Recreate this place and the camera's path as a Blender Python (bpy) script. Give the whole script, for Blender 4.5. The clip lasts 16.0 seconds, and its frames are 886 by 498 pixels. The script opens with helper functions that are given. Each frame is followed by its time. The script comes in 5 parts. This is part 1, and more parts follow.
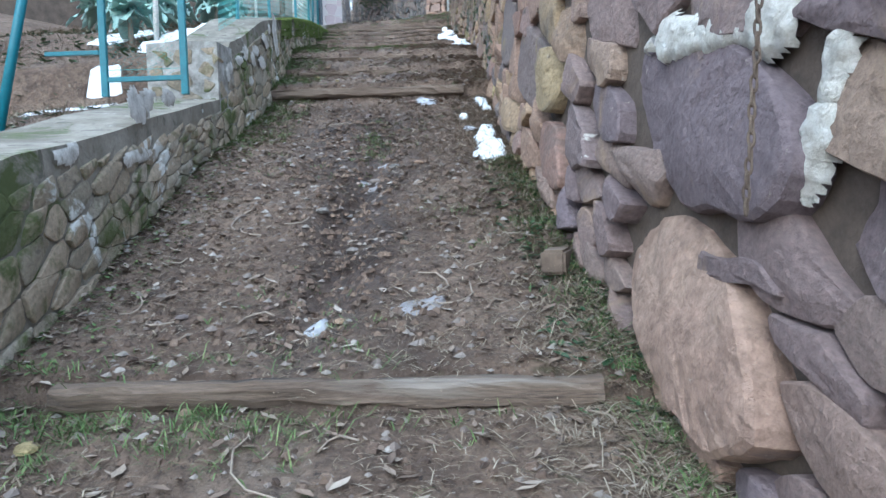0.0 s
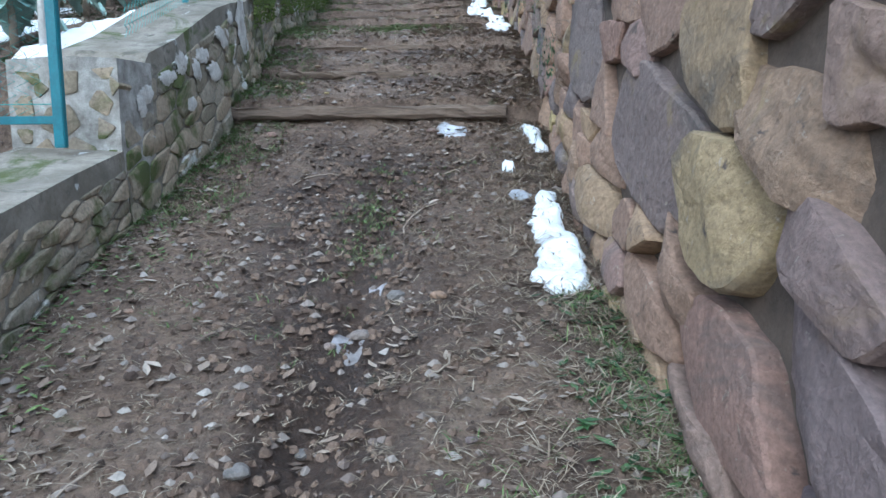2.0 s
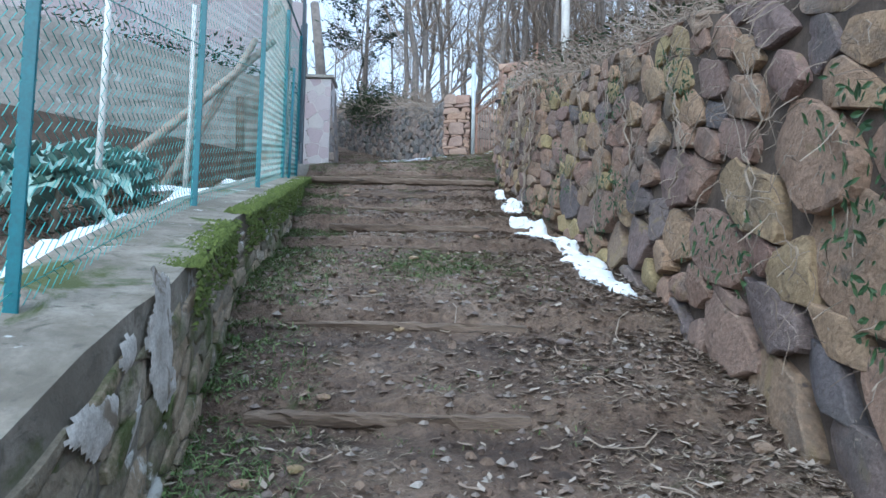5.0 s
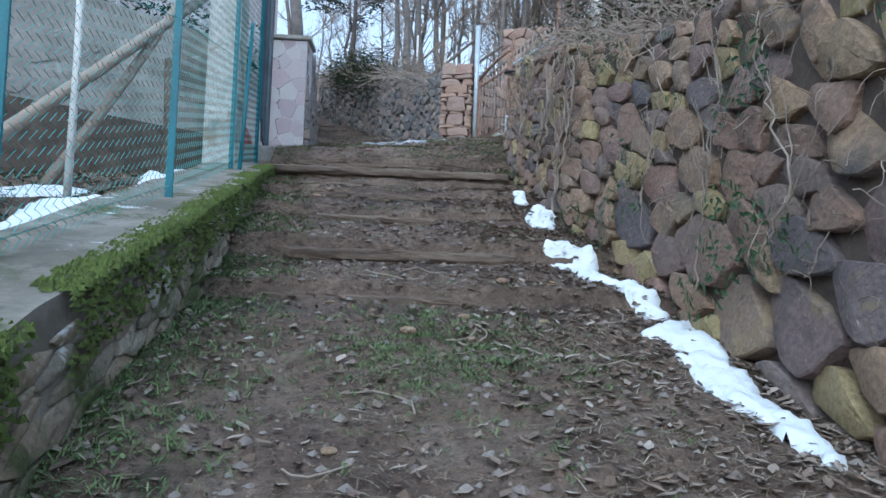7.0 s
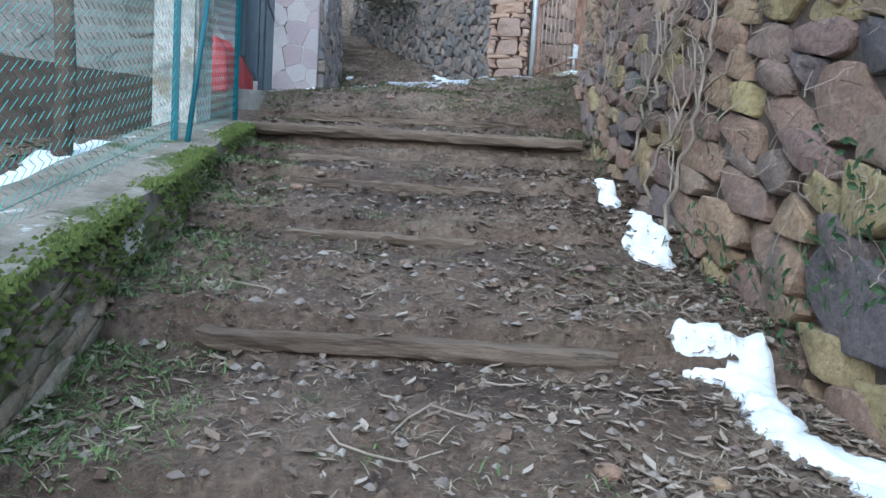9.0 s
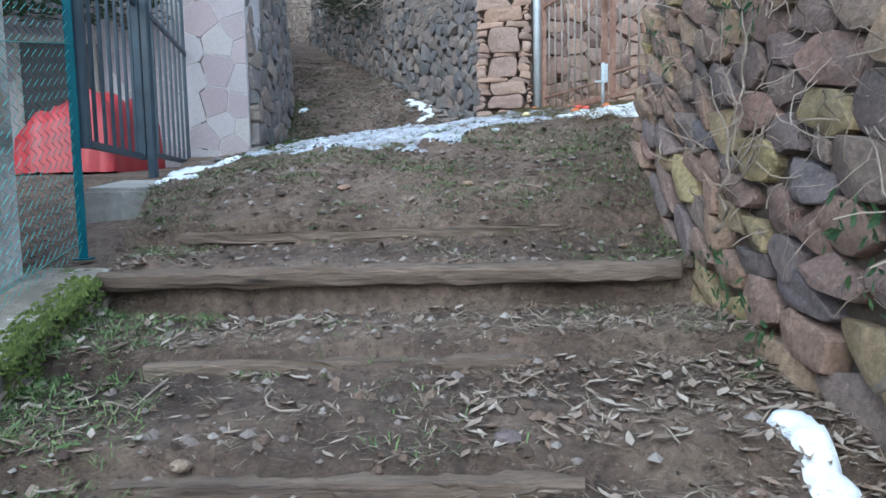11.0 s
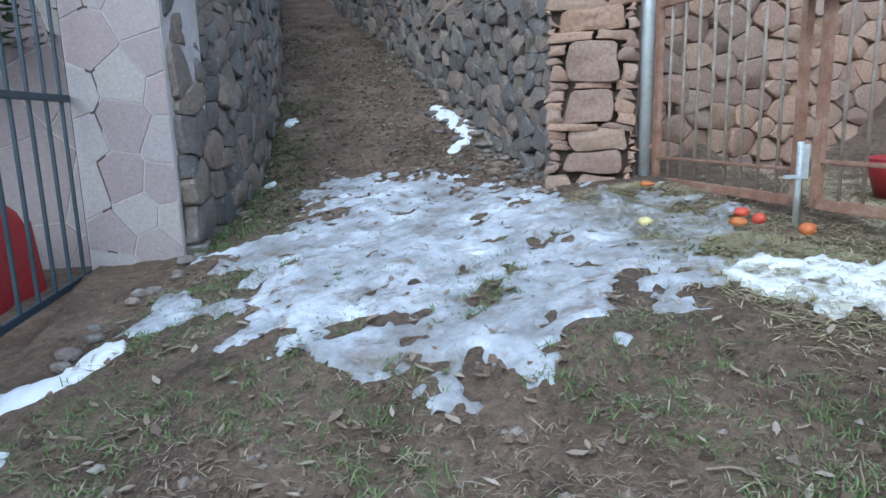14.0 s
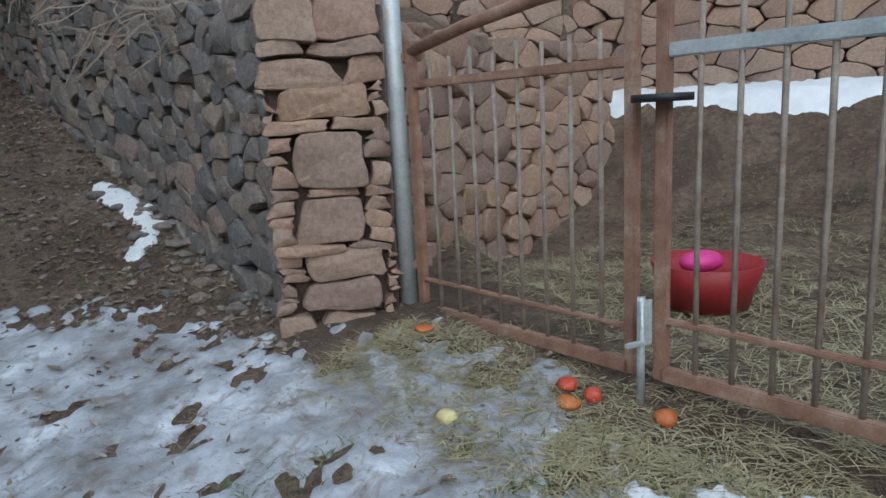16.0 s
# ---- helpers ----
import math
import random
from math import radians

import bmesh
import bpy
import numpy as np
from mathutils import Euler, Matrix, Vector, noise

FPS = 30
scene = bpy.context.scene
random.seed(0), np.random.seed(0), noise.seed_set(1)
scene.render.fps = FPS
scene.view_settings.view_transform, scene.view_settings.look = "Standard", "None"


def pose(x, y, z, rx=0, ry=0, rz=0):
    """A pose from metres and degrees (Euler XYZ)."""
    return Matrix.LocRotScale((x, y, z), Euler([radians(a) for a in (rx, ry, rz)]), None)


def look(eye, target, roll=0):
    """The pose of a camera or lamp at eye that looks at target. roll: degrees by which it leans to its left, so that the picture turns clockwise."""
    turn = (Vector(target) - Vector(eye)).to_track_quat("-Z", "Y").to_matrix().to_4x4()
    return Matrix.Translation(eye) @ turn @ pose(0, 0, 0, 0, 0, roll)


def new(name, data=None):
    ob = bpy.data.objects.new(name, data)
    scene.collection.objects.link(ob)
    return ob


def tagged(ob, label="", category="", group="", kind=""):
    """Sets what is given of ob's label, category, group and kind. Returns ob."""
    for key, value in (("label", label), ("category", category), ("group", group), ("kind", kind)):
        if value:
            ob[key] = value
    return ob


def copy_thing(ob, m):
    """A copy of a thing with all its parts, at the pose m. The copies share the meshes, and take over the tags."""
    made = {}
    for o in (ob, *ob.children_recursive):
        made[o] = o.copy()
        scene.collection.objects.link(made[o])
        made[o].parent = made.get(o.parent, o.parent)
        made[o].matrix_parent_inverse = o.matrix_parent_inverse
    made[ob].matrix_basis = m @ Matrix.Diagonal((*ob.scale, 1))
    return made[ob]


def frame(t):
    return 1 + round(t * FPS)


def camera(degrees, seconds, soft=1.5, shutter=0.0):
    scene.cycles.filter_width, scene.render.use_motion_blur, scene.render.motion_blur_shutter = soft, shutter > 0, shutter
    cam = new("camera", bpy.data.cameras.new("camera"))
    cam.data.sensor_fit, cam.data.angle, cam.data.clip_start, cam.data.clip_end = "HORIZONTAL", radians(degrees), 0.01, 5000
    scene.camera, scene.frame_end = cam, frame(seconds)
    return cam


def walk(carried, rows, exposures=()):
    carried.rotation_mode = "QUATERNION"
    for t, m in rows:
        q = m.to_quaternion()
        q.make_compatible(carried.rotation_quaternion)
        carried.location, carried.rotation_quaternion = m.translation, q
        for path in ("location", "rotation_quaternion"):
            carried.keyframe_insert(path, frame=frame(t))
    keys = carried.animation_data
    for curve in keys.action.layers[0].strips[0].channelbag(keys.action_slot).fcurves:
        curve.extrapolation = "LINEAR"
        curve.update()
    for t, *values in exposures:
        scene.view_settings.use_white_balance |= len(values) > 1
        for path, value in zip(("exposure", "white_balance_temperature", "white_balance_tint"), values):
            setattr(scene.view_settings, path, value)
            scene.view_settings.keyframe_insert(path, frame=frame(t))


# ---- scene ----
import collections
cam = camera(66.5, 16.0)
PATH = [
    (0, (0.183, -0.798, 0.917), (0.112, 1.198, 0.806), -1.5),
    (0.5, (0.128, -0.306, 1.041), (0.006, 1.686, 0.905), -3.5),
    (1, (0.095, 0.114, 1.335), (0.156, 2.106, 1.173), -0.5),
    (1.5, (0.143, 0.629, 1.514), (0.074, 2.617, 1.301), -0.8),
    (2, (0.068, 1.133, 1.72), (-0.063, 3.113, 1.471), -0.3),
    (2.5, (0.023, 1.622, 1.89), (-0.111, 3.601, 1.638), 0.8),
    (3, (-0.118, 2.097, 2.122), (-0.442, 4.054, 1.865), -0.8),
    (3.5, (-0.317, 2.642, 2.356), (-0.6, 4.603, 2.08), 2.1),
    (4, (-0.395, 3.103, 2.492), (-0.671, 5.077, 2.336), 1.9),
    (4.2, (-0.479, 3.227, 2.57), (-0.704, 5.212, 2.482), 1.8),
    (4.5, (-0.679, 3.555, 2.634), (-0.79, 5.551, 2.692), 1.0),
    (5, (-0.89, 3.94, 2.828), (-0.848, 5.932, 3.007), 1.1),
    (5.2, (-0.93, 4.087, 2.91), (-0.841, 6.077, 3.091), -0.4),
    (7.3, (-0.98, 5.929, 3.494), (-0.898, 7.927, 3.54), 2.3),
    (7.5, (-0.984, 6.056, 3.58), (-0.909, 8.055, 3.552), 2.4),
    (8, (-0.827, 6.512, 3.665), (-0.882, 8.51, 3.588), 4.8),
    (8.5, (-0.884, 7.042, 3.776), (-1.029, 9.033, 3.668), 3.6),
    (9, (-0.922, 7.582, 4.022), (-0.96, 9.576, 3.868), 3.3),
    (9.5, (-0.962, 8.215, 4.288), (-1.029, 10.204, 4.092), 0.1),
    (10, (-1.029, 8.728, 4.561), (-1.008, 10.719, 4.379), -0.9),
    (10.2, (-1.028, 8.93, 4.6), (-0.976, 10.922, 4.426), -1.2),
    (12.3, (-1.086, 10.803, 5.351), (-1.19, 12.782, 5.081), -1.3),
    (12.5, (-1.101, 10.969, 5.454), (-1.172, 12.944, 5.151), -0.6),
    (13, (-1.114, 11.421, 5.551), (-1.206, 13.39, 5.213), -1.6),
    (13.5, (-1.141, 11.781, 5.715), (-1.334, 13.742, 5.37), -3.2),
    (14, (-1.148, 12.081, 5.848), (-1.22, 14.041, 5.457), -1.6),
    (14.5, (-1.093, 12.4, 6.055), (-1.138, 14.35, 5.611), -2.2),
    (15, (-1.166, 12.716, 6.177), (-0.994, 14.648, 5.69), -3.2),
    (15.5, (-1.168, 13.024, 6.191), (-0.675, 14.916, 5.766), -1.7),
    (16, (-1.091, 13.313, 6.268), (-0.328, 15.12, 5.876), -3.0),
]
walk(cam, [(t, look(eye, target, roll)) for t, eye, target, roll in PATH], exposures=[(0.0, 0.99, 4720, 0), (0.7, 0.87, 4720, 0), (1.5, 0.77, 4720, 0), (2.5, 0.92, 4670, 0), (3.5, 1.02, 4670, 0), (4.5, 0.97, 4670, 0), (5.2, 0.57, 4720, 0), (7.4, 0.37, 4570, 0), (9.0, 0.71, 4720, 0), (10.0, 0.77, 4720, 0), (12.5, 0.77, 4840, 0), (13.5, 0.72, 4790, 0), (15.0, 0.07, 4840, 0), (15.5, 0.12, 4890, 0), (16.0, -0.21, 5140, 0)])

# ---- light: open shade under a pale winter sky ----
world = bpy.data.worlds.new("sky")
scene.world = world
world.use_nodes = True
wn = world.node_tree
sky = wn.nodes.new("ShaderNodeTexSky")
sky.sky_type, sky.sun_disc = "NISHITA", False
sky.sun_elevation, sky.sun_rotation, sky.air_density, sky.dust_density = radians(32), radians(200), 1.0, 8.0
sky.ozone_density = 0.6
# thin high cloud veils the blue
veil = wn.nodes.new("ShaderNodeMix")
veil.data_type = "RGBA"
veil.inputs[0].default_value = 0.62
veil.inputs[7].default_value = (7.4, 7.2, 7.1, 1)
wn.links.new(sky.outputs[0], veil.inputs[6])
wn.links.new(veil.outputs[2], wn.nodes["Background"].inputs[0])
wn.nodes["Background"].inputs[1].default_value = 0.15
sun = new("sun", bpy.data.lights.new("sun", "SUN"))
sun.data.energy, sun.data.angle, sun.data.color = 0.9, radians(40), (1.0, 0.95, 0.88)
sun.matrix_world = look((0, -8, 20), (2, 4, 0))


# ---- materials ----
def ramp(nt, stops, src):
    r = nt.nodes.new("ShaderNodeValToRGB")
    els = r.color_ramp.elements
    while len(els) < len(stops):
        els.new(0.5)
    for e, (p, c) in zip(els, stops):
        e.position, e.color = p, (*c, 1)
    nt.links.new(src, r.inputs[0])
    return r.outputs[0]


def noise_node(nt, scale, detail=6.0, rough=0.6, distort=0.0):
    n = nt.nodes.new("ShaderNodeTexNoise")
    n.inputs["Scale"].default_value, n.inputs["Detail"].default_value = scale, detail
    n.inputs["Roughness"].default_value, n.inputs["Distortion"].default_value = rough, distort
    g = nt.nodes.new("ShaderNodeNewGeometry")
    nt.links.new(g.outputs["Position"], n.inputs["Vector"])
    return n.outputs[0]


def mix(nt, fac, a, b, kind="MIX"):
    m = nt.nodes.new("ShaderNodeMix")
    m.data_type, m.blend_type = "RGBA", kind
    for val, k in ((fac, 0), (a, 6), (b, 7)):
        if isinstance(val, (int, float)):
            m.inputs[k].default_value = val
        elif isinstance(val, tuple):
            m.inputs[k].default_value = (*val, 1)
        else:
            nt.links.new(val, m.inputs[k])
    return m.outputs[2]


def material(name, stops, scale=6.0, rough=0.85, bump=0.4, bump_scale=40.0, metal=0.0, patches=(), piece=None, fine=0.35, depth=0.01):
    """stops: colours over noise, or over each piece's own random number; patches: (scale, low, high, colour) stains laid over it."""
    m = bpy.data.materials.new(name)
    m.use_nodes = True
    nt = m.node_tree
    b = nt.nodes["Principled BSDF"]
    n = noise_node(nt, scale)
    if piece == "object":
        col = ramp(nt, stops, nt.nodes.new("ShaderNodeObjectInfo").outputs["Random"])
    elif piece == "island":
        col = ramp(nt, stops, nt.nodes.new("ShaderNodeNewGeometry").outputs["Random Per Island"])
    else:
        col = ramp(nt, stops, n)
    f = noise_node(nt, scale * 9, 8.0, 0.7)
    col = mix(nt, fine, col, ramp(nt, [(0.3, (0.25, 0.25, 0.25)), (0.7, (0.78, 0.78, 0.78))], f), "OVERLAY")
    for sc, lo, hi, c in patches:
        p = noise_node(nt, sc, 7.0, 0.65, 0.6)
        col = mix(nt, ramp(nt, [(lo, (0, 0, 0)), (hi, (1, 1, 1))], p), col, c)
    nt.links.new(col, b.inputs["Base Color"])
    b.inputs["Roughness"].default_value, b.inputs["Metallic"].default_value = rough, metal
    if bump:
        bn = nt.nodes.new("ShaderNodeBump")
        bn.inputs["Strength"].default_value, bn.inputs["Distance"].default_value = bump, depth
        nt.links.new(noise_node(nt, bump_scale, 8.0, 0.7), bn.inputs["Height"])
        if bump > 0.45:
            b2 = nt.nodes.new("ShaderNodeBump")
            b2.inputs["Strength"].default_value, b2.inputs["Distance"].default_value = bump * 0.7, depth * 2.2
            nt.links.new(noise_node(nt, bump_scale * 0.28, 5.0, 0.6, 0.4), b2.inputs["Height"])
            nt.links.new(b2.outputs[0], bn.inputs["Normal"])
        nt.links.new(bn.outputs[0], b.inputs["Normal"])
    return m


STONE = [(0.0, (0.20, 0.14, 0.12)), (0.15, (0.28, 0.185, 0.13)), (0.3, (0.15, 0.125, 0.125)), (0.45, (0.32, 0.225, 0.14)), (0.6, (0.24, 0.16, 0.12)), (0.75, (0.33, 0.265, 0.13)), (0.88, (0.26, 0.165, 0.13)), (1.0, (0.13, 0.115, 0.12))]
DARK = [(0.0, (0.12, 0.115, 0.115)), (0.3, (0.19, 0.17, 0.155)), (0.55, (0.24, 0.185, 0.155)), (0.8, (0.15, 0.145, 0.145)), (1.0, (0.28, 0.225, 0.18))]
RUST_STONE = [(0.0, (0.28, 0.185, 0.145)), (0.4, (0.35, 0.24, 0.175)), (0.7, (0.31, 0.23, 0.185)), (1.0, (0.23, 0.16, 0.135))]
LICHEN = (3.2, 0.60, 0.74, (0.26, 0.205, 0.095))
M_stone = material("dry_stone", STONE, 5, 0.9, 0.9, 35, piece="object", patches=[LICHEN, (1.7, 0.55, 0.72, (0.105, 0.095, 0.09)), (26.0, 0.63, 0.70, (0.36, 0.31, 0.25)), (13.0, 0.62, 0.70, (0.09, 0.07, 0.06))], fine=0.7, depth=0.016)
M_white_lime = material("crumbling_white_lime", [(0.3, (0.46, 0.42, 0.36)), (0.5, (0.66, 0.63, 0.57)), (0.7, (0.80, 0.78, 0.74))], 18, 0.95, 1.0, 45, depth=0.02)
M_plaster = material("flaking_plaster", [(0.3, (0.30, 0.28, 0.25)), (0.5, (0.46, 0.44, 0.41)), (0.7, (0.60, 0.58, 0.55))], 12, 0.95, 0.4, 50, fine=0.5, patches=[(9.0, 0.56, 0.64, (0.20, 0.17, 0.13))])
M_peel = material("peeling_plaster", [(0.3, (0.34, 0.32, 0.29)), (0.7, (0.58, 0.56, 0.53))], 4, 0.9, 0.6, 40, fine=0.6, patches=[(3.0, 0.54, 0.60, (0.30, 0.24, 0.18)), (1.5, 0.55, 0.65, (0.20, 0.19, 0.17))])
M_stone_rose = material("rose_brown_stone", [(0.3, (0.25, 0.165, 0.125)), (0.5, (0.33, 0.225, 0.17)), (0.7, (0.38, 0.275, 0.21))], 2.2, 0.9, 0.9, 40, fine=0.7, depth=0.016, patches=[(5.0, 0.60, 0.72, (0.22, 0.16, 0.14)), (30.0, 0.64, 0.70, (0.42, 0.34, 0.28))])
M_stone_low = material("purple_stone", [(0.0, (0.17, 0.13, 0.135)), (0.3, (0.27, 0.19, 0.15)), (0.6, (0.165, 0.13, 0.14)), (1.0, (0.29, 0.21, 0.155))], 5, 0.9, 0.9, 45, depth=0.016, piece="object", patches=[(2.2, 0.57, 0.72, (0.30, 0.215, 0.14)), (1.3, 0.60, 0.70, (0.17, 0.12, 0.125)), (2.0, 0.68, 0.71, (0.56, 0.53, 0.48)), (16.0, 0.66, 0.72, (0.40, 0.35, 0.31))], fine=0.6)
M_stone_dark = material("weathered_stone", DARK, 5, 0.9, 0.9, 35, depth=0.016, piece="object", patches=[(2.5, 0.56, 0.70, (0.27, 0.26, 0.245)), (1.2, 0.56, 0.7, (0.09, 0.085, 0.08)), (14.0, 0.60, 0.68, (0.33, 0.32, 0.30))], fine=0.7)
M_stone_rust = material("rust_red_stone", RUST_STONE, 5, 0.9, 0.6, 30, piece="object", patches=[LICHEN], fine=0.55)
M_moss_stone = material("mossy_stone", [(0.0, (0.20, 0.175, 0.13)), (0.3, (0.28, 0.23, 0.165)), (0.6, (0.35, 0.28, 0.20)), (0.85, (0.24, 0.21, 0.165)), (1.0, (0.38, 0.33, 0.26))], 5, 0.9, 0.9, 35, depth=0.016, fine=0.6, piece="object", patches=[(2.6, 0.50, 0.60, (0.085, 0.10, 0.03)), (3.0, 0.60, 0.64, (0.58, 0.57, 0.54)), (7.0, 0.60, 0.68, (0.11, 0.095, 0.075))])
M_core = material("wall_earth", [(0.3, (0.06, 0.046, 0.037)), (0.7, (0.13, 0.10, 0.078))], 8, 0.95, 0.6, 30)
M_mortar = material("old_mortar", [(0.3, (0.16, 0.14, 0.11)), (0.7, (0.29, 0.265, 0.225))], 6, 0.95, 0.7, 30, patches=[(1.6, 0.48, 0.62, (0.14, 0.125, 0.10)), (9.0, 0.55, 0.65, (0.11, 0.10, 0.08)), (2.4, 0.54, 0.62, (0.07, 0.085, 0.025)), (5.0, 0.63, 0.67, (0.52, 0.52, 0.50))])
M_lime = material("lime_mortar", [(0.3, (0.18, 0.165, 0.15)), (0.5, (0.31, 0.295, 0.27)), (0.7, (0.46, 0.44, 0.42))], 14, 0.95, 0.8, 50)
M_soil = material("trodden_soil", [(0.25, (0.085, 0.058, 0.042)), (0.42, (0.145, 0.100, 0.072)), (0.58, (0.195, 0.140, 0.103)), (0.78, (0.25, 0.195, 0.148))], 2.6, 0.95, 1.0, 38,
    patches=[(1.1, 0.54, 0.66, (0.10, 0.068, 0.05)), (6.0, 0.58, 0.68, (0.075, 0.052, 0.04)), (45.0, 0.61, 0.68, (0.30, 0.25, 0.205)), (30.0, 0.60, 0.68, (0.05, 0.036, 0.029)), (3.0, 0.62, 0.72, (0.085, 0.09, 0.04))], fine=0.85, depth=0.035)


def add_damp(m):
    """Wet, trampled mud where the sheet's own attribute says so."""
    nt = m.node_tree
    b = nt.nodes["Principled BSDF"]
    at = nt.nodes.new("ShaderNodeAttribute")
    at.attribute_name = "damp"
    old = b.inputs["Base Color"].links[0].from_socket
    col = mix(nt, at.outputs["Fac"], old, mix(nt, 1.0, old, (0.42, 0.38, 0.37), "MULTIPLY"))
    nt.links.new(col, b.inputs["Base Color"])
    r = nt.nodes.new("ShaderNodeMapRange")
    r.inputs[3].default_value, r.inputs[4].default_value = 0.95, 0.5
    nt.links.new(at.outputs["Fac"], r.inputs[0])
    nt.links.new(r.outputs[0], b.inputs["Roughness"])


add_damp(M_soil)
M_clod = material("soil_clods", [(0.0, (0.06, 0.041, 0.031)), (0.5, (0.115, 0.079, 0.058)), (1.0, (0.17, 0.122, 0.09))], 20, 0.95, 0.6, 80, piece="island")
M_wood = material("weathered_timber", [(0.3, (0.075, 0.054, 0.04)), (0.55, (0.135, 0.10, 0.074)), (0.8, (0.21, 0.165, 0.125))], 5, 0.85, 0.6, 30, patches=[(2.0, 0.6, 0.7, (0.24, 0.21, 0.19))])
M_log = material("split_grey_brown_timber", [(0.3, (0.07, 0.05, 0.037)), (0.5, (0.13, 0.095, 0.07)), (0.7, (0.18, 0.138, 0.105))], 14, 0.85, 0.9, 60, fine=0.7, depth=0.012, patches=[(20.0, 0.60, 0.66, (0.045, 0.034, 0.028)), (3.0, 0.6, 0.7, (0.26, 0.225, 0.19))])
# the grain runs along the timbers, which lie across the path
for node in list(M_log.node_tree.nodes):
    if node.bl_idname == "ShaderNodeTexNoise":
        vm = M_log.node_tree.nodes.new("ShaderNodeVectorMath")
        vm.operation = "MULTIPLY"
        vm.inputs[1].default_value = (0.10, 1.0, 1.0)
        M_log.node_tree.links.new(node.inputs["Vector"].links[0].from_socket, vm.inputs[0])
        M_log.node_tree.links.new(vm.outputs[0], node.inputs["Vector"])
M_snow = material("old_snow", [(0.3, (0.66, 0.69, 0.74)), (0.7, (0.80, 0.82, 0.85))], 8, 0.6, 0.5, 45, fine=0.1)
M_ice = material("trodden_icy_snow", [(0.30, (0.18, 0.16, 0.15)), (0.45, (0.32, 0.33, 0.36)), (0.58, (0.48, 0.50, 0.56)), (0.70, (0.70, 0.73, 0.79))], 4.0, 0.45, 0.6, 25, fine=0.25, depth=0.02, patches=[(7.0, 0.54, 0.66, (0.22, 0.19, 0.175)), (38.0, 0.62, 0.70, (0.16, 0.13, 0.11)), (2.2, 0.56, 0.68, (0.30, 0.30, 0.33))])
M_puddle = material("grey_ice_film", [(0.3, (0.15, 0.13, 0.12)), (0.7, (0.30, 0.29, 0.31))], 9, 0.3, 0.4, 30, fine=0.4)
M_blue = material("blue_green_paint", [(0.3, (0.012, 0.105, 0.14)), (0.7, (0.02, 0.15, 0.19))], 10, 0.45, 0.1, 60)
M_wire = material("green_plastic_wire", [(0.3, (0.05, 0.24, 0.23)), (0.7, (0.08, 0.32, 0.29))], 10, 0.5, 0)
M_iron = material("dark_blue_iron", [(0.3, (0.022, 0.035, 0.05)), (0.7, (0.04, 0.065, 0.09))], 8, 0.5, 0.1, 60)
M_rust = material("rusty_iron", [(0.3, (0.20, 0.105, 0.07)), (0.55, (0.30, 0.18, 0.13)), (0.75, (0.40, 0.31, 0.24))], 12, 0.75, 0.3, 80, metal=0.1)
M_bar = material("weathered_grey_iron", [(0.3, (0.20, 0.155, 0.125)), (0.55, (0.29, 0.245, 0.21)), (0.75, (0.38, 0.34, 0.30))], 14, 0.7, 0.3, 80, metal=0.15, patches=[(9.0, 0.58, 0.68, (0.24, 0.125, 0.08))])
M_zinc = material("galvanised_steel", [(0.3, (0.38, 0.42, 0.45)), (0.7, (0.55, 0.59, 0.62))], 9, 0.5, 0.1, 60, metal=0.3, patches=[(6.0, 0.6, 0.72, (0.42, 0.30, 0.22))])
M_concrete = material("stained_concrete", [(0.3, (0.20, 0.19, 0.17)), (0.7, (0.36, 0.34, 0.31))], 3, 0.9, 0.5, 40, patches=[(1.2, 0.55, 0.7, (0.13, 0.115, 0.095)), (5.0, 0.62, 0.68, (0.46, 0.45, 0.43))])
M_clad = material("porphyry_cladding", [(0.0, (0.33, 0.26, 0.27)), (0.4, (0.38, 0.36, 0.37)), (0.7, (0.30, 0.25, 0.265)), (1.0, (0.40, 0.38, 0.37))], 6, 0.7, 0.3, 50, piece="object")
M_joint = material("pale_joint", [(0.3, (0.40, 0.37, 0.37)), (0.7, (0.54, 0.51, 0.51))], 10, 0.9, 0.3, 60)
M_red = material("red_tarpaulin", [(0.3, (0.24, 0.018, 0.025)), (0.7, (0.36, 0.03, 0.035))], 5, 0.45, 0.2, 20)
M_pink = material("pink_plastic", [(0.3, (0.55, 0.03, 0.22)), (0.7, (0.65, 0.05, 0.28))], 5, 0.4, 0)
M_black = material("dark_opening", [(0.3, (0.01, 0.01, 0.012)), (0.7, (0.02, 0.02, 0.022))], 5, 0.5, 0)
M_leaf = material("dry_leaves", [(0.0, (0.11, 0.08, 0.06)), (0.35, (0.19, 0.14, 0.105)), (0.65, (0.26, 0.21, 0.165)), (0.88, (0.36, 0.31, 0.26)), (1.0, (0.17, 0.11, 0.07))], 20, 0.8, 0, piece="island")
M_grass = material("sparse_grass", [(0.0, (0.07, 0.12, 0.03)), (0.5, (0.11, 0.17, 0.05)), (1.0, (0.18, 0.22, 0.08))], 9, 0.7, 0, piece="island")
M_hay = material("hay", [(0.0, (0.27, 0.235, 0.13)), (0.5, (0.41, 0.355, 0.21)), (1.0, (0.52, 0.47, 0.31))], 9, 0.8, 0, piece="island")
M_straw = material("straw_and_dead_grass", [(0.0, (0.15, 0.11, 0.075)), (0.5, (0.24, 0.19, 0.135)), (1.0, (0.38, 0.33, 0.25))], 9, 0.8, 0, piece="island")
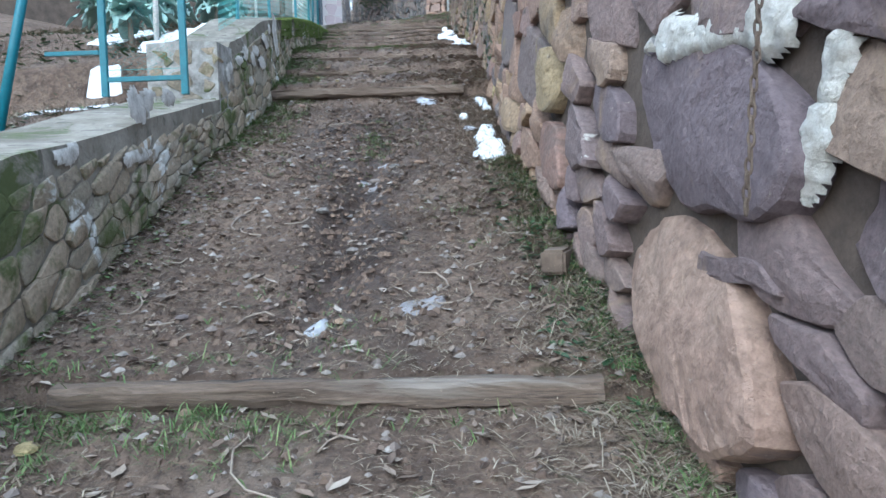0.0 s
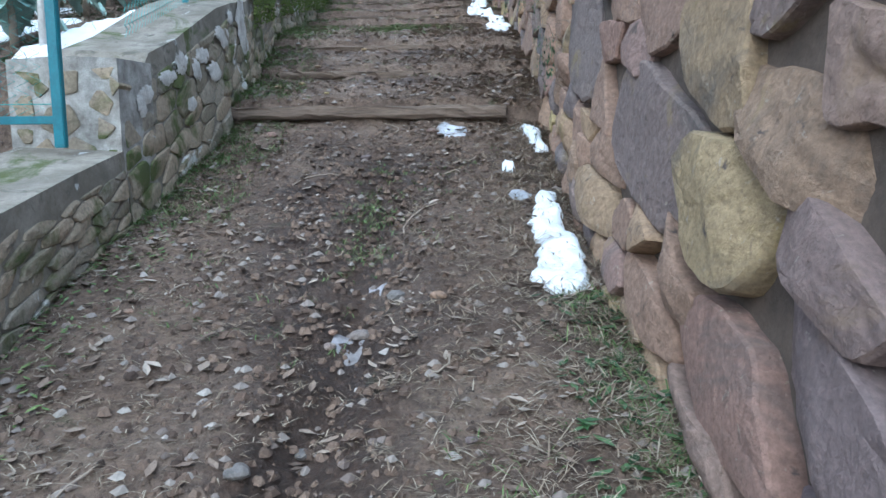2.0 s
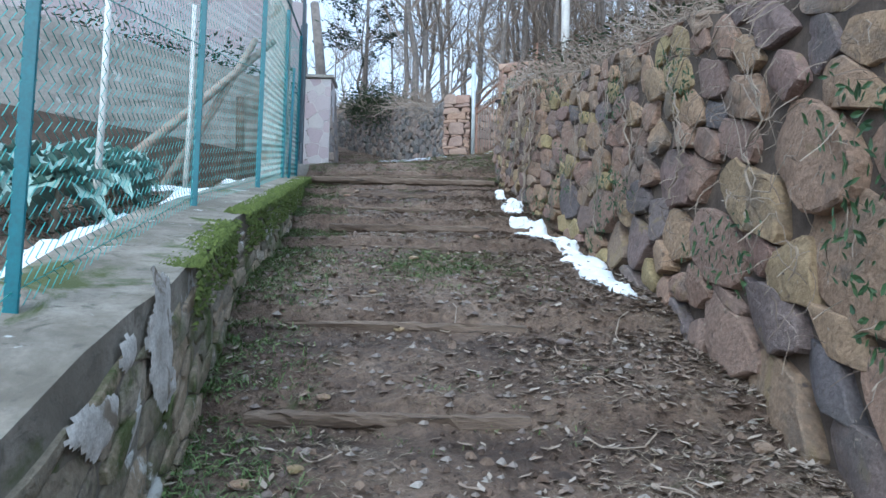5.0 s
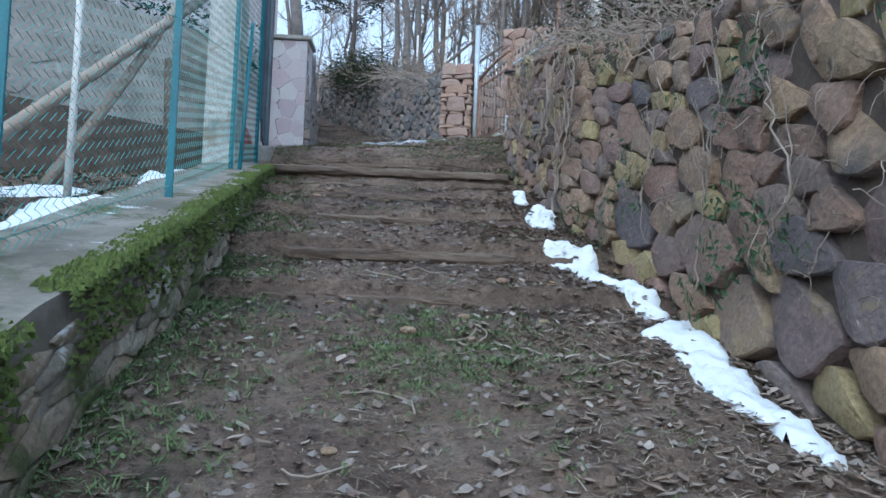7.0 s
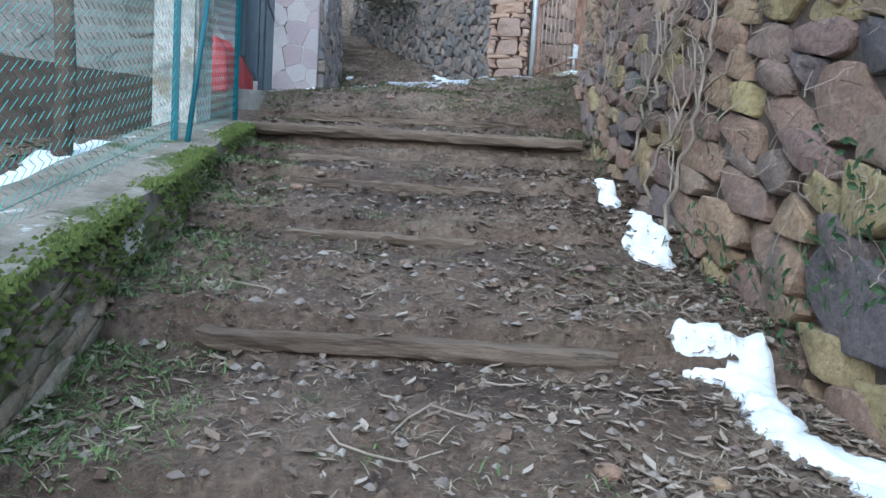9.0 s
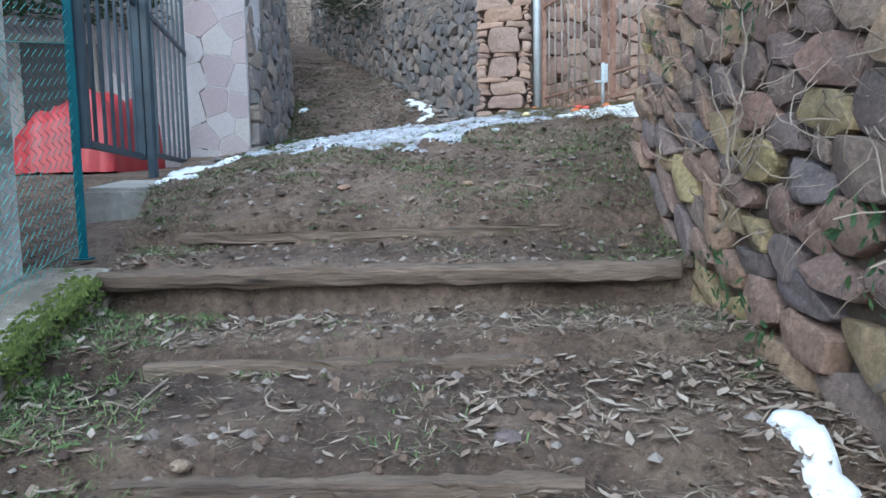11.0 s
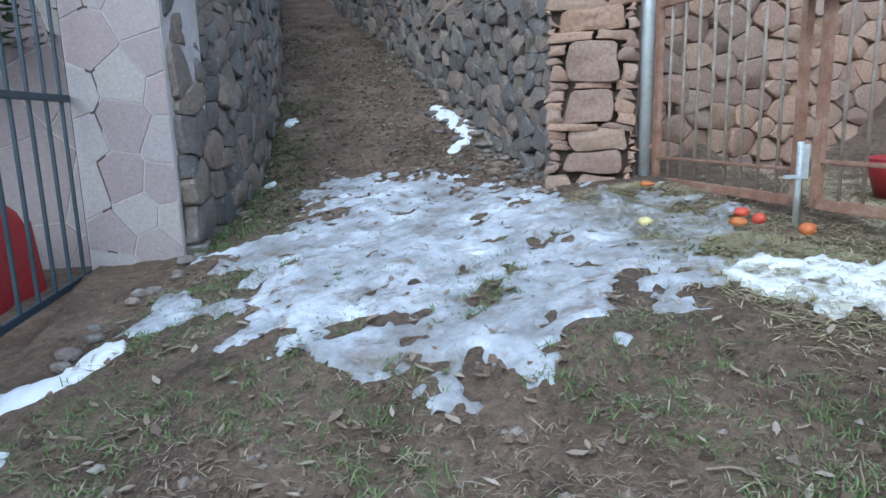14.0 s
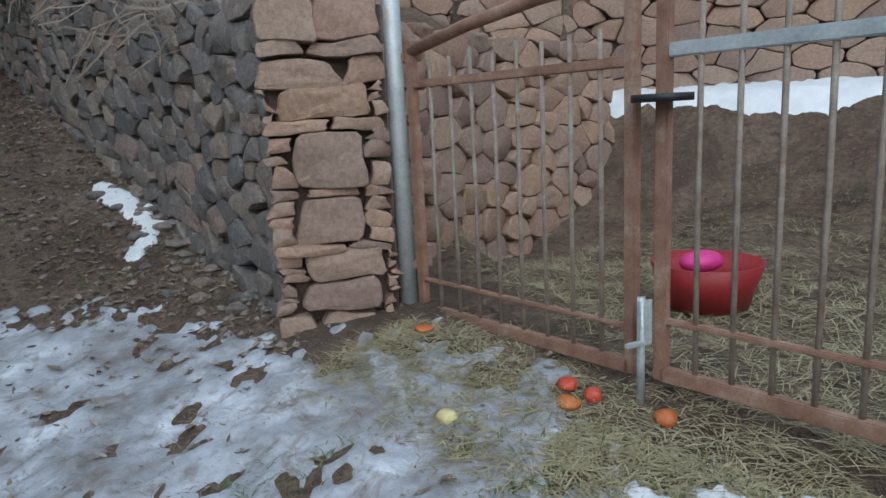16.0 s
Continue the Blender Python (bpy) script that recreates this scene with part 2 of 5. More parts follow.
M_ivy = material("ivy_leaves", [(0.0, (0.025, 0.055, 0.02)), (0.5, (0.045, 0.09, 0.03)), (1.0, (0.08, 0.13, 0.05))], 9, 0.5, 0, piece="island")
M_moss = material("moss", [(0.3, (0.055, 0.075, 0.014)), (0.7, (0.14, 0.175, 0.035))], 25, 0.95, 0.8, 90)
M_kale = material("frosted_kale", [(0.0, (0.14, 0.24, 0.18)), (0.5, (0.27, 0.39, 0.34)), (1.0, (0.46, 0.55, 0.53))], 9, 0.6, 0.3, 30, piece="island")
M_vine = material("bare_stems", [(0.0, (0.20, 0.155, 0.12)), (0.5, (0.30, 0.25, 0.20)), (1.0, (0.15, 0.11, 0.085))], 9, 0.85, 0, piece="island")
M_pebble = material("pebbles", [(0.0, (0.13, 0.10, 0.085)), (0.6, (0.20, 0.17, 0.15)), (0.92, (0.24, 0.21, 0.185)), (1.0, (0.33, 0.30, 0.27))], 9, 0.9, 0.3, 60, piece="island")
M_bark = material("grey_bark", [(0.3, (0.11, 0.095, 0.085)), (0.7, (0.22, 0.19, 0.17))], 8, 0.9, 0.5, 30)
M_pine = material("pine_needles", [(0.0, (0.03, 0.055, 0.035)), (1.0, (0.07, 0.10, 0.06))], 9, 0.8, 0, piece="island")
M_pale = material("pale_post", [(0.3, (0.52, 0.50, 0.47)), (0.7, (0.66, 0.64, 0.61))], 6, 0.8, 0.3, 40)
M_fruit = material("orange_peel", [(0.3, (0.40, 0.10, 0.025)), (0.7, (0.50, 0.20, 0.05))], 9, 0.5, 0.1, 60)
M_apple = material("bitten_apple", [(0.3, (0.55, 0.45, 0.18)), (0.7, (0.65, 0.58, 0.32))], 9, 0.5, 0.1, 60)
M_tomato = material("red_vegetable", [(0.3, (0.45, 0.05, 0.03)), (0.7, (0.55, 0.12, 0.06))], 9, 0.4, 0.1, 60)


# ---- building helpers ----
def part(name, bm, material, parent=None, label="", smooth=False):
    me = bpy.data.meshes.new(name)
    bm.to_mesh(me)
    bm.free()
    if smooth:
        for p in me.polygons:
            p.use_smooth = True
    me.materials.append(material)
    ob = new(name, me)
    if parent:
        ob.parent = parent
    if label:
        ob["label"] = label
    return ob


def solid(name, verts, faces, material, parent=None, label="", smooth=False):
    me = bpy.data.meshes.new(name)
    me.from_pydata(verts, [], faces)
    if smooth:
        me.polygons.foreach_set("use_smooth", [True] * len(me.polygons))
    me.materials.append(material)
    ob = new(name, me)
    if parent:
        ob.parent = parent
    if label:
        ob["label"] = label
    return ob


def thing(name, x, y, z, label, category, group="", kind="", rz=0):
    e = new(name)
    e.matrix_world = pose(x, y, z, 0, 0, rz)
    return tagged(e, label, category, group, kind)


def box_bm(sx, sy, sz, at=(0, 0, 0), bevel=0.0, rot=None):
    bm = bmesh.new()
    bmesh.ops.create_cube(bm, size=1.0)
    bmesh.ops.scale(bm, vec=(sx, sy, sz), verts=bm.verts)
    if bevel:
        bmesh.ops.bevel(bm, geom=bm.edges[:], offset=bevel, segments=2, affect="EDGES")
    if rot:
        bmesh.ops.transform(bm, matrix=rot, verts=bm.verts)
    bmesh.ops.translate(bm, vec=at, verts=bm.verts)
    return bm


def tube_data(points, radii, sides=6, verts=None, faces=None, cap=True):
    verts, faces = ([] if verts is None else verts), ([] if faces is None else faces)
    pts = [Vector(p) for p in points]
    base = len(verts)
    for i, p in enumerate(pts):
        d = (pts[min(i + 1, len(pts) - 1)] - pts[max(i - 1, 0)]).normalized()
        a = d.cross(Vector((0.31, 0.17, 0.93)))
        a = (a if a.length > 1e-4 else d.cross(Vector((1, 0, 0)))).normalized()
        b = d.cross(a)
        r = radii[i] if isinstance(radii, (list, tuple)) else radii
        for k in range(sides):
            c = 2 * math.pi * k / sides
            verts.append(tuple(p + (a * math.cos(c) + b * math.sin(c)) * r))
        if i:
            o = base + (i - 1) * sides
            for k in range(sides):
                k2 = (k + 1) % sides
                faces.append((o + k, o + k2, o + sides + k2, o + sides + k))
    if cap:
        faces.append(tuple(range(base + sides - 1, base - 1, -1)))
        faces.append(tuple(range(base + (len(pts) - 1) * sides, base + len(pts) * sides)))
    return verts, faces


def tube(name, points, radii, material, parent=None, sides=8, label="", smooth=True):
    v, f = tube_data(points, radii, sides)
    return solid(name, v, f, material, parent, label, smooth)


def n3(x, y, z=0.0):
    return noise.noise(Vector((x, y, z)))


def lerp(y, ys, vs):
    return float(np.interp(y, ys, vs))


# ---- lie of the land ----
PROF_Y = (-40, -6, -0.8, 1.3, 3.4, 4.63, 5.6, 6.47, 7.45, 8.6, 9.67, 10.59, 11.25, 12.4, 13.3, 14.2, 15.2, 16.0, 17.3, 18.5, 22, 26, 30, 45, 80, 200)
PROF_Z = (-13, -2.4, -0.45, 0.35, 1.19, 1.57, 2.03, 2.44, 2.86, 3.2, 3.5, 3.82, 4.08, 4.38, 4.86, 5.1, 5.26, 5.34, 5.5, 5.92, 6.95, 8.1, 9.2, 13.0, 22.0, 60.0)
STEPS = (1.3, 5.66, 6.5, 7.25, 9.02, 9.78, 10.68, 11.3, 11.87, 12.42, 12.84)
STEP_UP = (0.10, 0.14, 0.07, 0.07, 0.08, 0.12, 0.07, 0.07, 0.07, 0.16, 0.08)
LEFT_Y, LEFT_X = (-8, 1.3, 4.2, 5.8, 7.4, 8.8, 10.5, 11.75, 12.6), (-1.2, -1.36, -1.6, -1.63, -1.86, -1.97, -2.17, -2.35, -2.42)
RIGHT_Y, RIGHT_X = (-8, 0.0, 1.08, 2.3, 3.0, 4.1, 5.1, 6.85, 8.86, 10.35, 11.1, 12.3, 13.4), (1.9, 1.0, 0.80, 0.64, 0.58, 0.49, 0.47, 0.38, 0.33, 0.19, 0.06, 0.0, 0.0)
WALL_TOP_Y, WALL_TOP_Z = (-8, -1.0, 1.5, 4.2, 4.26, 4.83, 5.5, 7.5, 9.0, 11.3, 12.5), (-2.0, 0.35, 1.13, 1.80, 2.16, 2.40, 2.72, 3.31, 3.69, 4.22, 4.48)
ALLEY_L = ((-2.60, 15.66), (-2.72, 17.0), (-2.95, 18.7), (-3.3, 20.3), (-4.4, 24.6), (-5.4, 28.0))
ALLEY_R = ((-0.62, 16.2), (-0.88, 17.4), (-1.25, 18.6), (-1.62, 19.6), (-2.2, 21.4), (-3.1, 23.8), (-4.4, 28.0))


def terrace_x(y):
    return lerp(y, (10.5, 13.8, 16.6, 18.4, 18.9), (5.6, 5.2, 4.1, 2.6, 0.6))


def alley_x(line, y):
    return lerp(y, [p[1] for p in line], [p[0] for p in line])


def damp(x, y):
    """How wet and trampled the soil is: the gully of the lower slope, and the feet of the steps."""
    if not -2.2 < x < 0.8 or not 0.8 < y < 15:
        return 0.0
    mid = lerp(y, (1.2, 3.0, 4.4, 5.5), (-0.32, -0.40, -0.62, -0.6))
    g = lerp(y, (0.9, 2.0, 4.9, 5.6), (0.0, 1.0, 1.0, 0.0)) * math.exp(-((x - mid) / lerp(y, (2.0, 3.6, 5.0), (0.2, 0.34, 0.55))) ** 2)
    s = max(0.0, 1 - min(abs(y - q + 0.18) for q in STEPS) / 0.2) * 0.6 * (1.0 if y > 5.8 else 0.0)
    return max(0.0, min(1.0, max(g, s) * (1.3 + 0.9 * n3(x * 2.7, y * 2.7, 60)) + max(0.0, n3(x * 1.1, y * 1.1, 63) - 0.2)))


def path_z(x, y):
    z = lerp(y, PROF_Y, PROF_Z)
    for i, s in enumerate(STEPS):
        a, prev, nxt = STEP_UP[i], (STEPS[i - 1] if i else s - 1.2), (STEPS[i + 1] if i + 1 < len(STEPS) else s + 1.0)
        ys = s + 0.03 * n3(x * 2, s * 9)
        if ys <= y < nxt:
            z += a * 0.5 * max(0.0, 1 - (y - ys) / min(0.8, nxt - s)) * min(1, (y - ys) / 0.03)
        elif prev < y < ys:
            z -= a * 0.5 * max(0.0, 1 - (ys - y) / min(0.8, s - prev))
    k = lerp(y, (12.6, 14.0, 17.0, 20.0), (0.0, 0.11, 0.11, 0.0))
    z += k * max(-2.2, min(2.0, x + 1.2))
    # worn gully along the middle of the lower slope
    g = lerp(y, (1.2, 2.2, 4.6, 5.4), (0.0, 1.0, 1.0, 0.0))
    z -= 0.10 * g * math.exp(-((x + 0.42 - 0.07 * n3(y, 3)) / 0.13) ** 2)
    d = damp(x, y)
    if d > 0:
        z -= 0.06 * d * max(0.0, n3(x * 8, y * 8, 61) - 0.02) + 0.03 * d * abs(n3(x * 16, y * 16, 62))
    z += 0.035 * n3(x * 1.3, y * 1.3, 5) + 0.022 * n3(x * 4, y * 4, 1) + 0.012 * n3(x * 11, y * 11, 2) + 0.012 * n3(x * 27, y * 27, 3) + 0.02 * max(0.0, n3(x * 6, y * 6, 12)) - 0.03 * max(0.0, n3(x * 3.1, y * 2.4, 17) - 0.25)
    return z


def land_z(x, y):
    rough = 0.06 * n3(x * 0.7, y * 0.7, 9) + 0.02 * n3(x * 3, y * 3, 4)
    far = 1.2 * n3(x * 0.05, y * 0.05, 7) * min(1, max(0, (abs(x) - 8) / 15))
    base = lerp(y, PROF_Y, PROF_Z)
    if y < 12.6 and x < lerp(y, LEFT_Y, LEFT_X) - 0.2:
        d = lerp(y, LEFT_Y, LEFT_X) - 0.45 - x
        return lerp(y, WALL_TOP_Y, WALL_TOP_Z) - 0.07 + rough + far + max(0, d - 2.6) * 0.25
    if y < 13.45 and x > lerp(y, RIGHT_Y, RIGHT_X) + 0.35:
        d = x - lerp(y, RIGHT_Y, RIGHT_X) - 0.35
        return base + lerp(y, (0, 6.3, 9, 12.7, 13.4), (1.7, 1.62, 1.45, 1.2, 0.5)) + min(d, 10) * 0.45 + max(0, d - 10) * 0.2 + rough + far
    if y >= 12.6 and x < lerp(y, (12.6, 14.0, 15.7), (-2.45, -2.75, -3.2)) and y < 15.7:
        return lerp(y, (12.6, 14.0, 15.7), (4.42, 4.9, 5.02)) + 0.01 * n3(x * 5, y * 5)
    if 15.7 <= y < 16.25 and x < -2.82:
        return 5.02
    if y >= 15.7 and x < alley_x(ALLEY_L, y) - 0.25:
        return base + lerp(y, (15.7, 18, 24, 30), (1.3, 1.3, 1.2, 0.3)) + rough + far
    if y >= 16.3 and x > alley_x(ALLEY_R, y) + 0.25 and x < 1.1 and y > 16.5 + 0.6 * (x + 0.1) and y < 30:
        return base + lerp(y, (16, 18, 24, 30), (1.0, 1.1, 1.1, 0.3)) + rough + far + max(0, min(4, x - 3)) * 0.1
    if y >= 13.4 and x > 0.45 and y < 30:
        d = terrace_x(y) - x
        if d < -0.3:
            return 8.1 + rough + far
        return 5.36 + 0.03 * n3(x * 5, y * 5, 2) + lerp(d, (0.0, 0.5, 1.7, 2.6), (0.98, 0.92, 0.2, 0.0)) + far
    return path_z(x, y) + far


def sheet():
    xs = np.unique(np.concatenate([np.linspace(-260, -30, 18), np.linspace(-30, -6, 20), np.linspace(-6, -3.4, 14), np.arange(-3.4, 1.3, 0.036), np.linspace(1.3, 6, 26), np.linspace(6, 30, 20), np.linspace(30, 260, 18)]).round(4))
    ys = np.unique(np.concatenate([np.linspace(-60, -4, 16), np.linspace(-4, -0.5, 26), np.arange(-0.5, 17.5, 0.036), np.linspace(17.5, 30, 110), np.linspace(30, 300, 50)]).round(4))
    verts = [(float(x), float(y), land_z(float(x), float(y))) for y in ys for x in xs]
    w = len(xs)
    faces = [(j * w + i, j * w + i + 1, (j + 1) * w + i + 1, (j + 1) * w + i) for j in range(len(ys) - 1) for i in range(w - 1)]
    ob = solid("ground", verts, faces, M_soil, smooth=True)
    at = ob.data.attributes.new("damp", "FLOAT", "POINT")
    at.data.foreach_set("value", [damp(x, y) for x, y, z in verts])
    return tagged(ob, "trodden brown soil path climbing between stone walls", "ground", kind="structure")


sheet()


# ---- stone walls ----
def clip(poly, a, b, c):
    """Keeps the part of poly with a*x + b*y <= c."""
    out = []
    for (x0, y0), (x1, y1) in zip(poly, poly[1:] + poly[:1]):
        d0, d1 = a * x0 + b * y0 - c, a * x1 + b * y1 - c
        if d0 <= 0:
            out.append((x0, y0))
        if d0 * d1 < 0:
            t = d0 / (d0 - d1)
            out.append((x0 + (x1 - x0) * t, y0 + (y1 - y0) * t))
    return out


def cells(length, height, size, seed, flat=1.5, first=()):
    """Uneven stone outlines filling length x height; size(s, h) is a stone's usual width there."""
    rnd = random.Random(seed)
    seeds, tries = list(first), 0
    while tries < 9000 and len(seeds) < 420:
        s, h = rnd.uniform(0, length), rnd.uniform(0, height)
        d = size(s, h) * rnd.uniform(0.62, 1.15)
        tries += 1
        if all((s - a) ** 2 + ((h - b) * flat) ** 2 > (0.5 * (d + e)) ** 2 for a, b, e in seeds):
            seeds.append((s, h, d))
    out = []
    for s, h, d in seeds:
        poly = [(max(0, s - d * 3), max(0, h - d * 2.5)), (min(length, s + d * 3), max(0, h - d * 2.5)), (min(length, s + d * 3), min(height, h + d * 2.5)), (max(0, s - d * 3), min(height, h + d * 2.5))]
        near = sorted(seeds, key=lambda q: (q[0] - s) ** 2 + ((q[1] - h) * flat) ** 2)[1:34]
        for a, b, e in near:
            # the joint shifts towards the smaller stone
            dx, dy = a - s, (b - h) * flat * flat
            t = 0.5 + 0.125 * (d * d - e * e) / ((a - s) ** 2 + ((b - h) * flat) ** 2)
            mx, my = s + (a - s) * t, h + (b - h) * t
            poly = clip(poly, dx, dy, dx * mx + dy * my)
            if len(poly) < 3:
                break
        if len(poly) >= 3 and max(p[0] for p in poly) - min(p[0] for p in poly) > 0.03 and max(p[1] for p in poly) - min(p[1] for p in poly) > 0.02:
            out.append(poly)
    return out


def warp(x, y):
    """Bends the joints, the same way for neighbours."""
    return x + 0.030 * n3(x * 5, y * 5, 71) + 0.010 * n3(x * 15, y * 15, 72), y + 0.022 * n3(x * 5, y * 5, 73) + 0.010 * n3(x * 15, y * 15, 74)


def worn_ring(poly):
    """A stone's outline with bent sides and small worn corners."""
    out = []
    per = sum(math.hypot(b[0] - a[0], b[1] - a[1]) for a, b in zip(poly, poly[1:] + poly[:1]))
    for (x0, y0), (x1, y1) in zip(poly, poly[1:] + poly[:1]):
        d = math.hypot(x1 - x0, y1 - y0)
        if d < 0.02 * per:
            out.append(warp((x0 + x1) / 2, (y0 + y1) / 2))
            continue
        c = min(0.3, 0.02 * per / d)
        n = max(1, min(5, int(d / 0.07)))
        for k in range(n + 1):
            u = c + (1 - 2 * c) * k / n
            out.append(warp(x0 + (x1 - x0) * u, y0 + (y1 - y0) * u))
    return out


def stone_mesh(poly, gap, bulge, rnd, back=0.10, worn=True):
    ring = worn_ring(poly) if worn else poly
    cx, cy = sum(p[0] for p in ring) / len(ring), sum(p[1] for p in ring) / len(ring)
    ring = [(x - cx, y - cy) for x, y in ring]
    rad = sum(math.hypot(*p) for p in ring) / len(ring)
    k = max(0.6, 1 - gap / rad)
    n, o = len(ring), rnd.uniform(0, 90)
    b = min(bulge, 0.35 * rad) * rnd.uniform(0.55, 1.3)
    # each face is broken along two or three slanting planes
    planes = []
    for _ in range(3 if worn else 0):
        a = rnd.uniform(0, 6.283)
        planes.append((math.cos(a), math.sin(a), rad * rnd.uniform(-0.2, 0.5), rnd.uniform(0.15, 0.7) * b / rad * 1.6))
    v = []
    for sc, out in ((k, -back), (k, -0.03), (k * 0.985, b * 0.74), (k * 0.94, b * 0.95), (k * 0.66, b * 0.99), (k * 0.3, b)):
        for x, y in ring:
            x, y = x * sc, y * sc
            z = out
            if out != -back and worn:
                z -= sum(max(0.0, p * x + q * y - c) * m for p, q, c, m in planes) * (1.0 if out > 0 else 0.4)
                z += (0.22 * b * n3(x * 6 + o, y * 6, o) + 0.16 * b * n3(x * 21, y * 21, o)) * (1.0 if out > 0 else 0.4)
            v.append((x, y, z))
    v.append((0, 0, v[-1][2]))
    f = [(r * n + i, r * n + (i + 1) % n, (r + 1) * n + (i + 1) % n, (r + 1) * n + i) for r in range(5) for i in range(n)]
    f += [(5 * n + i, 5 * n + (i + 1) % n, 6 * n) for i in range(n)]
    return (cx, cy), v, f


def stone_face(wall, name, mat_for, place, length, height, size, seed, gap=0.012, bulge=0.035, flat=1.5, first=(), squeeze=None, polys=None):
    """Lays single stones over a wall's face; place(s, h) gives the point, the way along, and the way out."""
    rnd = random.Random(seed + 7)
    for poly in polys or cells(length, height, size, seed, flat, first):
        (cs, ch), v, f = stone_mesh(poly, gap, bulge, rnd)
        if squeeze:
            v = [(x, y * squeeze(cs), z) for x, y, z in v]
        p, along, out = place(cs, ch)
        # stones follow the slope of the ground, so that neighbours meet
        slope = along.z / math.hypot(along.x, along.y) / 0.6
        v = [(x, y + slope * x, z) for x, y, z in v]
        along = Vector((along.x, along.y, 0)).normalized()
        up = out.cross(along)
        me = bpy.data.meshes.new(name)
        me.from_pydata(v, [], f)
        n = (len(v) - 1) // 6
        me.polygons.foreach_set("use_smooth", [False] * (4 * n) + [True] * (len(f) - 4 * n))
        me.materials.append(mat_for(cs, ch, rnd))
        ob = new(name, me)
        ob.parent = wall
        ob.matrix_world = Matrix(((along.x, up.x, out.x, p.x), (along.y, up.y, out.y, p.y), (along.z, up.z, out.z, p.z), (0, 0, 0, 1)))


def line_place(line, foot, side, lean, heights=None):
    """A wall's face over a plan line. foot(x, y): the ground there. side: +1 if the face looks to the left of the line's way."""
    pts = [Vector((x, y, 0)) for x, y in line]
    acc = [0.0]
    for a, b in zip(pts, pts[1:]):
        acc.append(acc[-1] + (b - a).length)

    def place(s, h):
        i = max(0, min(len(pts) - 2, next((k for k in range(len(acc) - 1) if s <= acc[k + 1]), len(pts) - 2)))
        d = (pts[i + 1] - pts[i]).normalized()
        p = pts[i] + d * (s - acc[i])
        out = Vector((-d.y, d.x, 0)) * side
        hh = h * (heights(s) if heights else 1.0)
        zf = foot(p.x, p.y)
        z2 = foot(p.x + d.x * 0.2, p.y + d.y * 0.2)
        along = Vector((d.x, d.y, (z2 - zf) / 0.2 * 0.6)).normalized()
        q = p - out * lean * hh
        q.z = zf + hh
        if side < 0:
            return q, along, (out + Vector((0, 0, lean))).normalized()
        return q, -along, (out + Vector((0, 0, lean))).normalized()
    return place, acc[-1]


def core(name, line, foot, top, side, thick, mat, label, category="wall", lean=0.08, kind="structure", inset=0.05, down=0.4):
    """The solid body behind the stones."""
    v, f = [], []
    fine = []
    for (x0, y0), (x1, y1) in zip(line, line[1:]):
        n = max(1, int(math.hypot(x1 - x0, y1 - y0) / 0.25))
        fine += [(x0 + (x1 - x0) * k / n, y0 + (y1 - y0) * k / n) for k in range(n)]
    fine.append(line[-1])
    for i, (x, y) in enumerate(fine):
        a, b = fine[max(0, i - 1)], fine[min(len(fine) - 1, i + 1)]
        d = Vector((b[0] - a[0], b[1] - a[1], 0)).normalized()
        out = Vector((-d.y, d.x, 0)) * side
        z0, z1 = foot(x, y) - down, top(x, y)
        p = Vector((x, y, 0))
        h = z1 - z0 - down
        w = 0.02 * n3(x * 3, y * 3)
        for off, z in ((-inset, z0), (-inset - lean * h, z1 + w), (-thick, z1 + 0.02 + w), (-thick, z0)):
            q = p + out * off
            v.append((q.x, q.y, z))
    n = len(fine)
    for i in range(n - 1):
        for k in range(4):
            k2 = (k + 1) % 4
            f.append((i * 4 + k, i * 4 + k2, (i + 1) * 4 + k2, (i + 1) * 4 + k))
    f += [(3, 2, 1, 0), tuple((n - 1) * 4 + k for k in range(4))]
    ob = solid(name, v, f, mat)
    return tagged(ob, label, category, kind=kind)


def smooth_path(x, y):
    return lerp(y, PROF_Y, PROF_Z) + lerp(y, (12.6, 14.0, 17.0, 20.0), (0.0, 0.11, 0.11, 0.0)) * max(-2.2, min(2.0, x + 1.2))


def right_height(y):
    return lerp(y, (-2, 2, 5.0, 6.3, 9, 12.7, 13.4), (1.85, 1.8, 1.8, 1.7, 1.5, 1.25, 0.75))


# retaining wall on the uphill side: lower stretch of great boulders, upper stretch of smaller stones
def right_line(y0, y1, n):
    return [(lerp(y, RIGHT_Y, RIGHT_X), y) for y in np.linspace(y0, y1, n)]


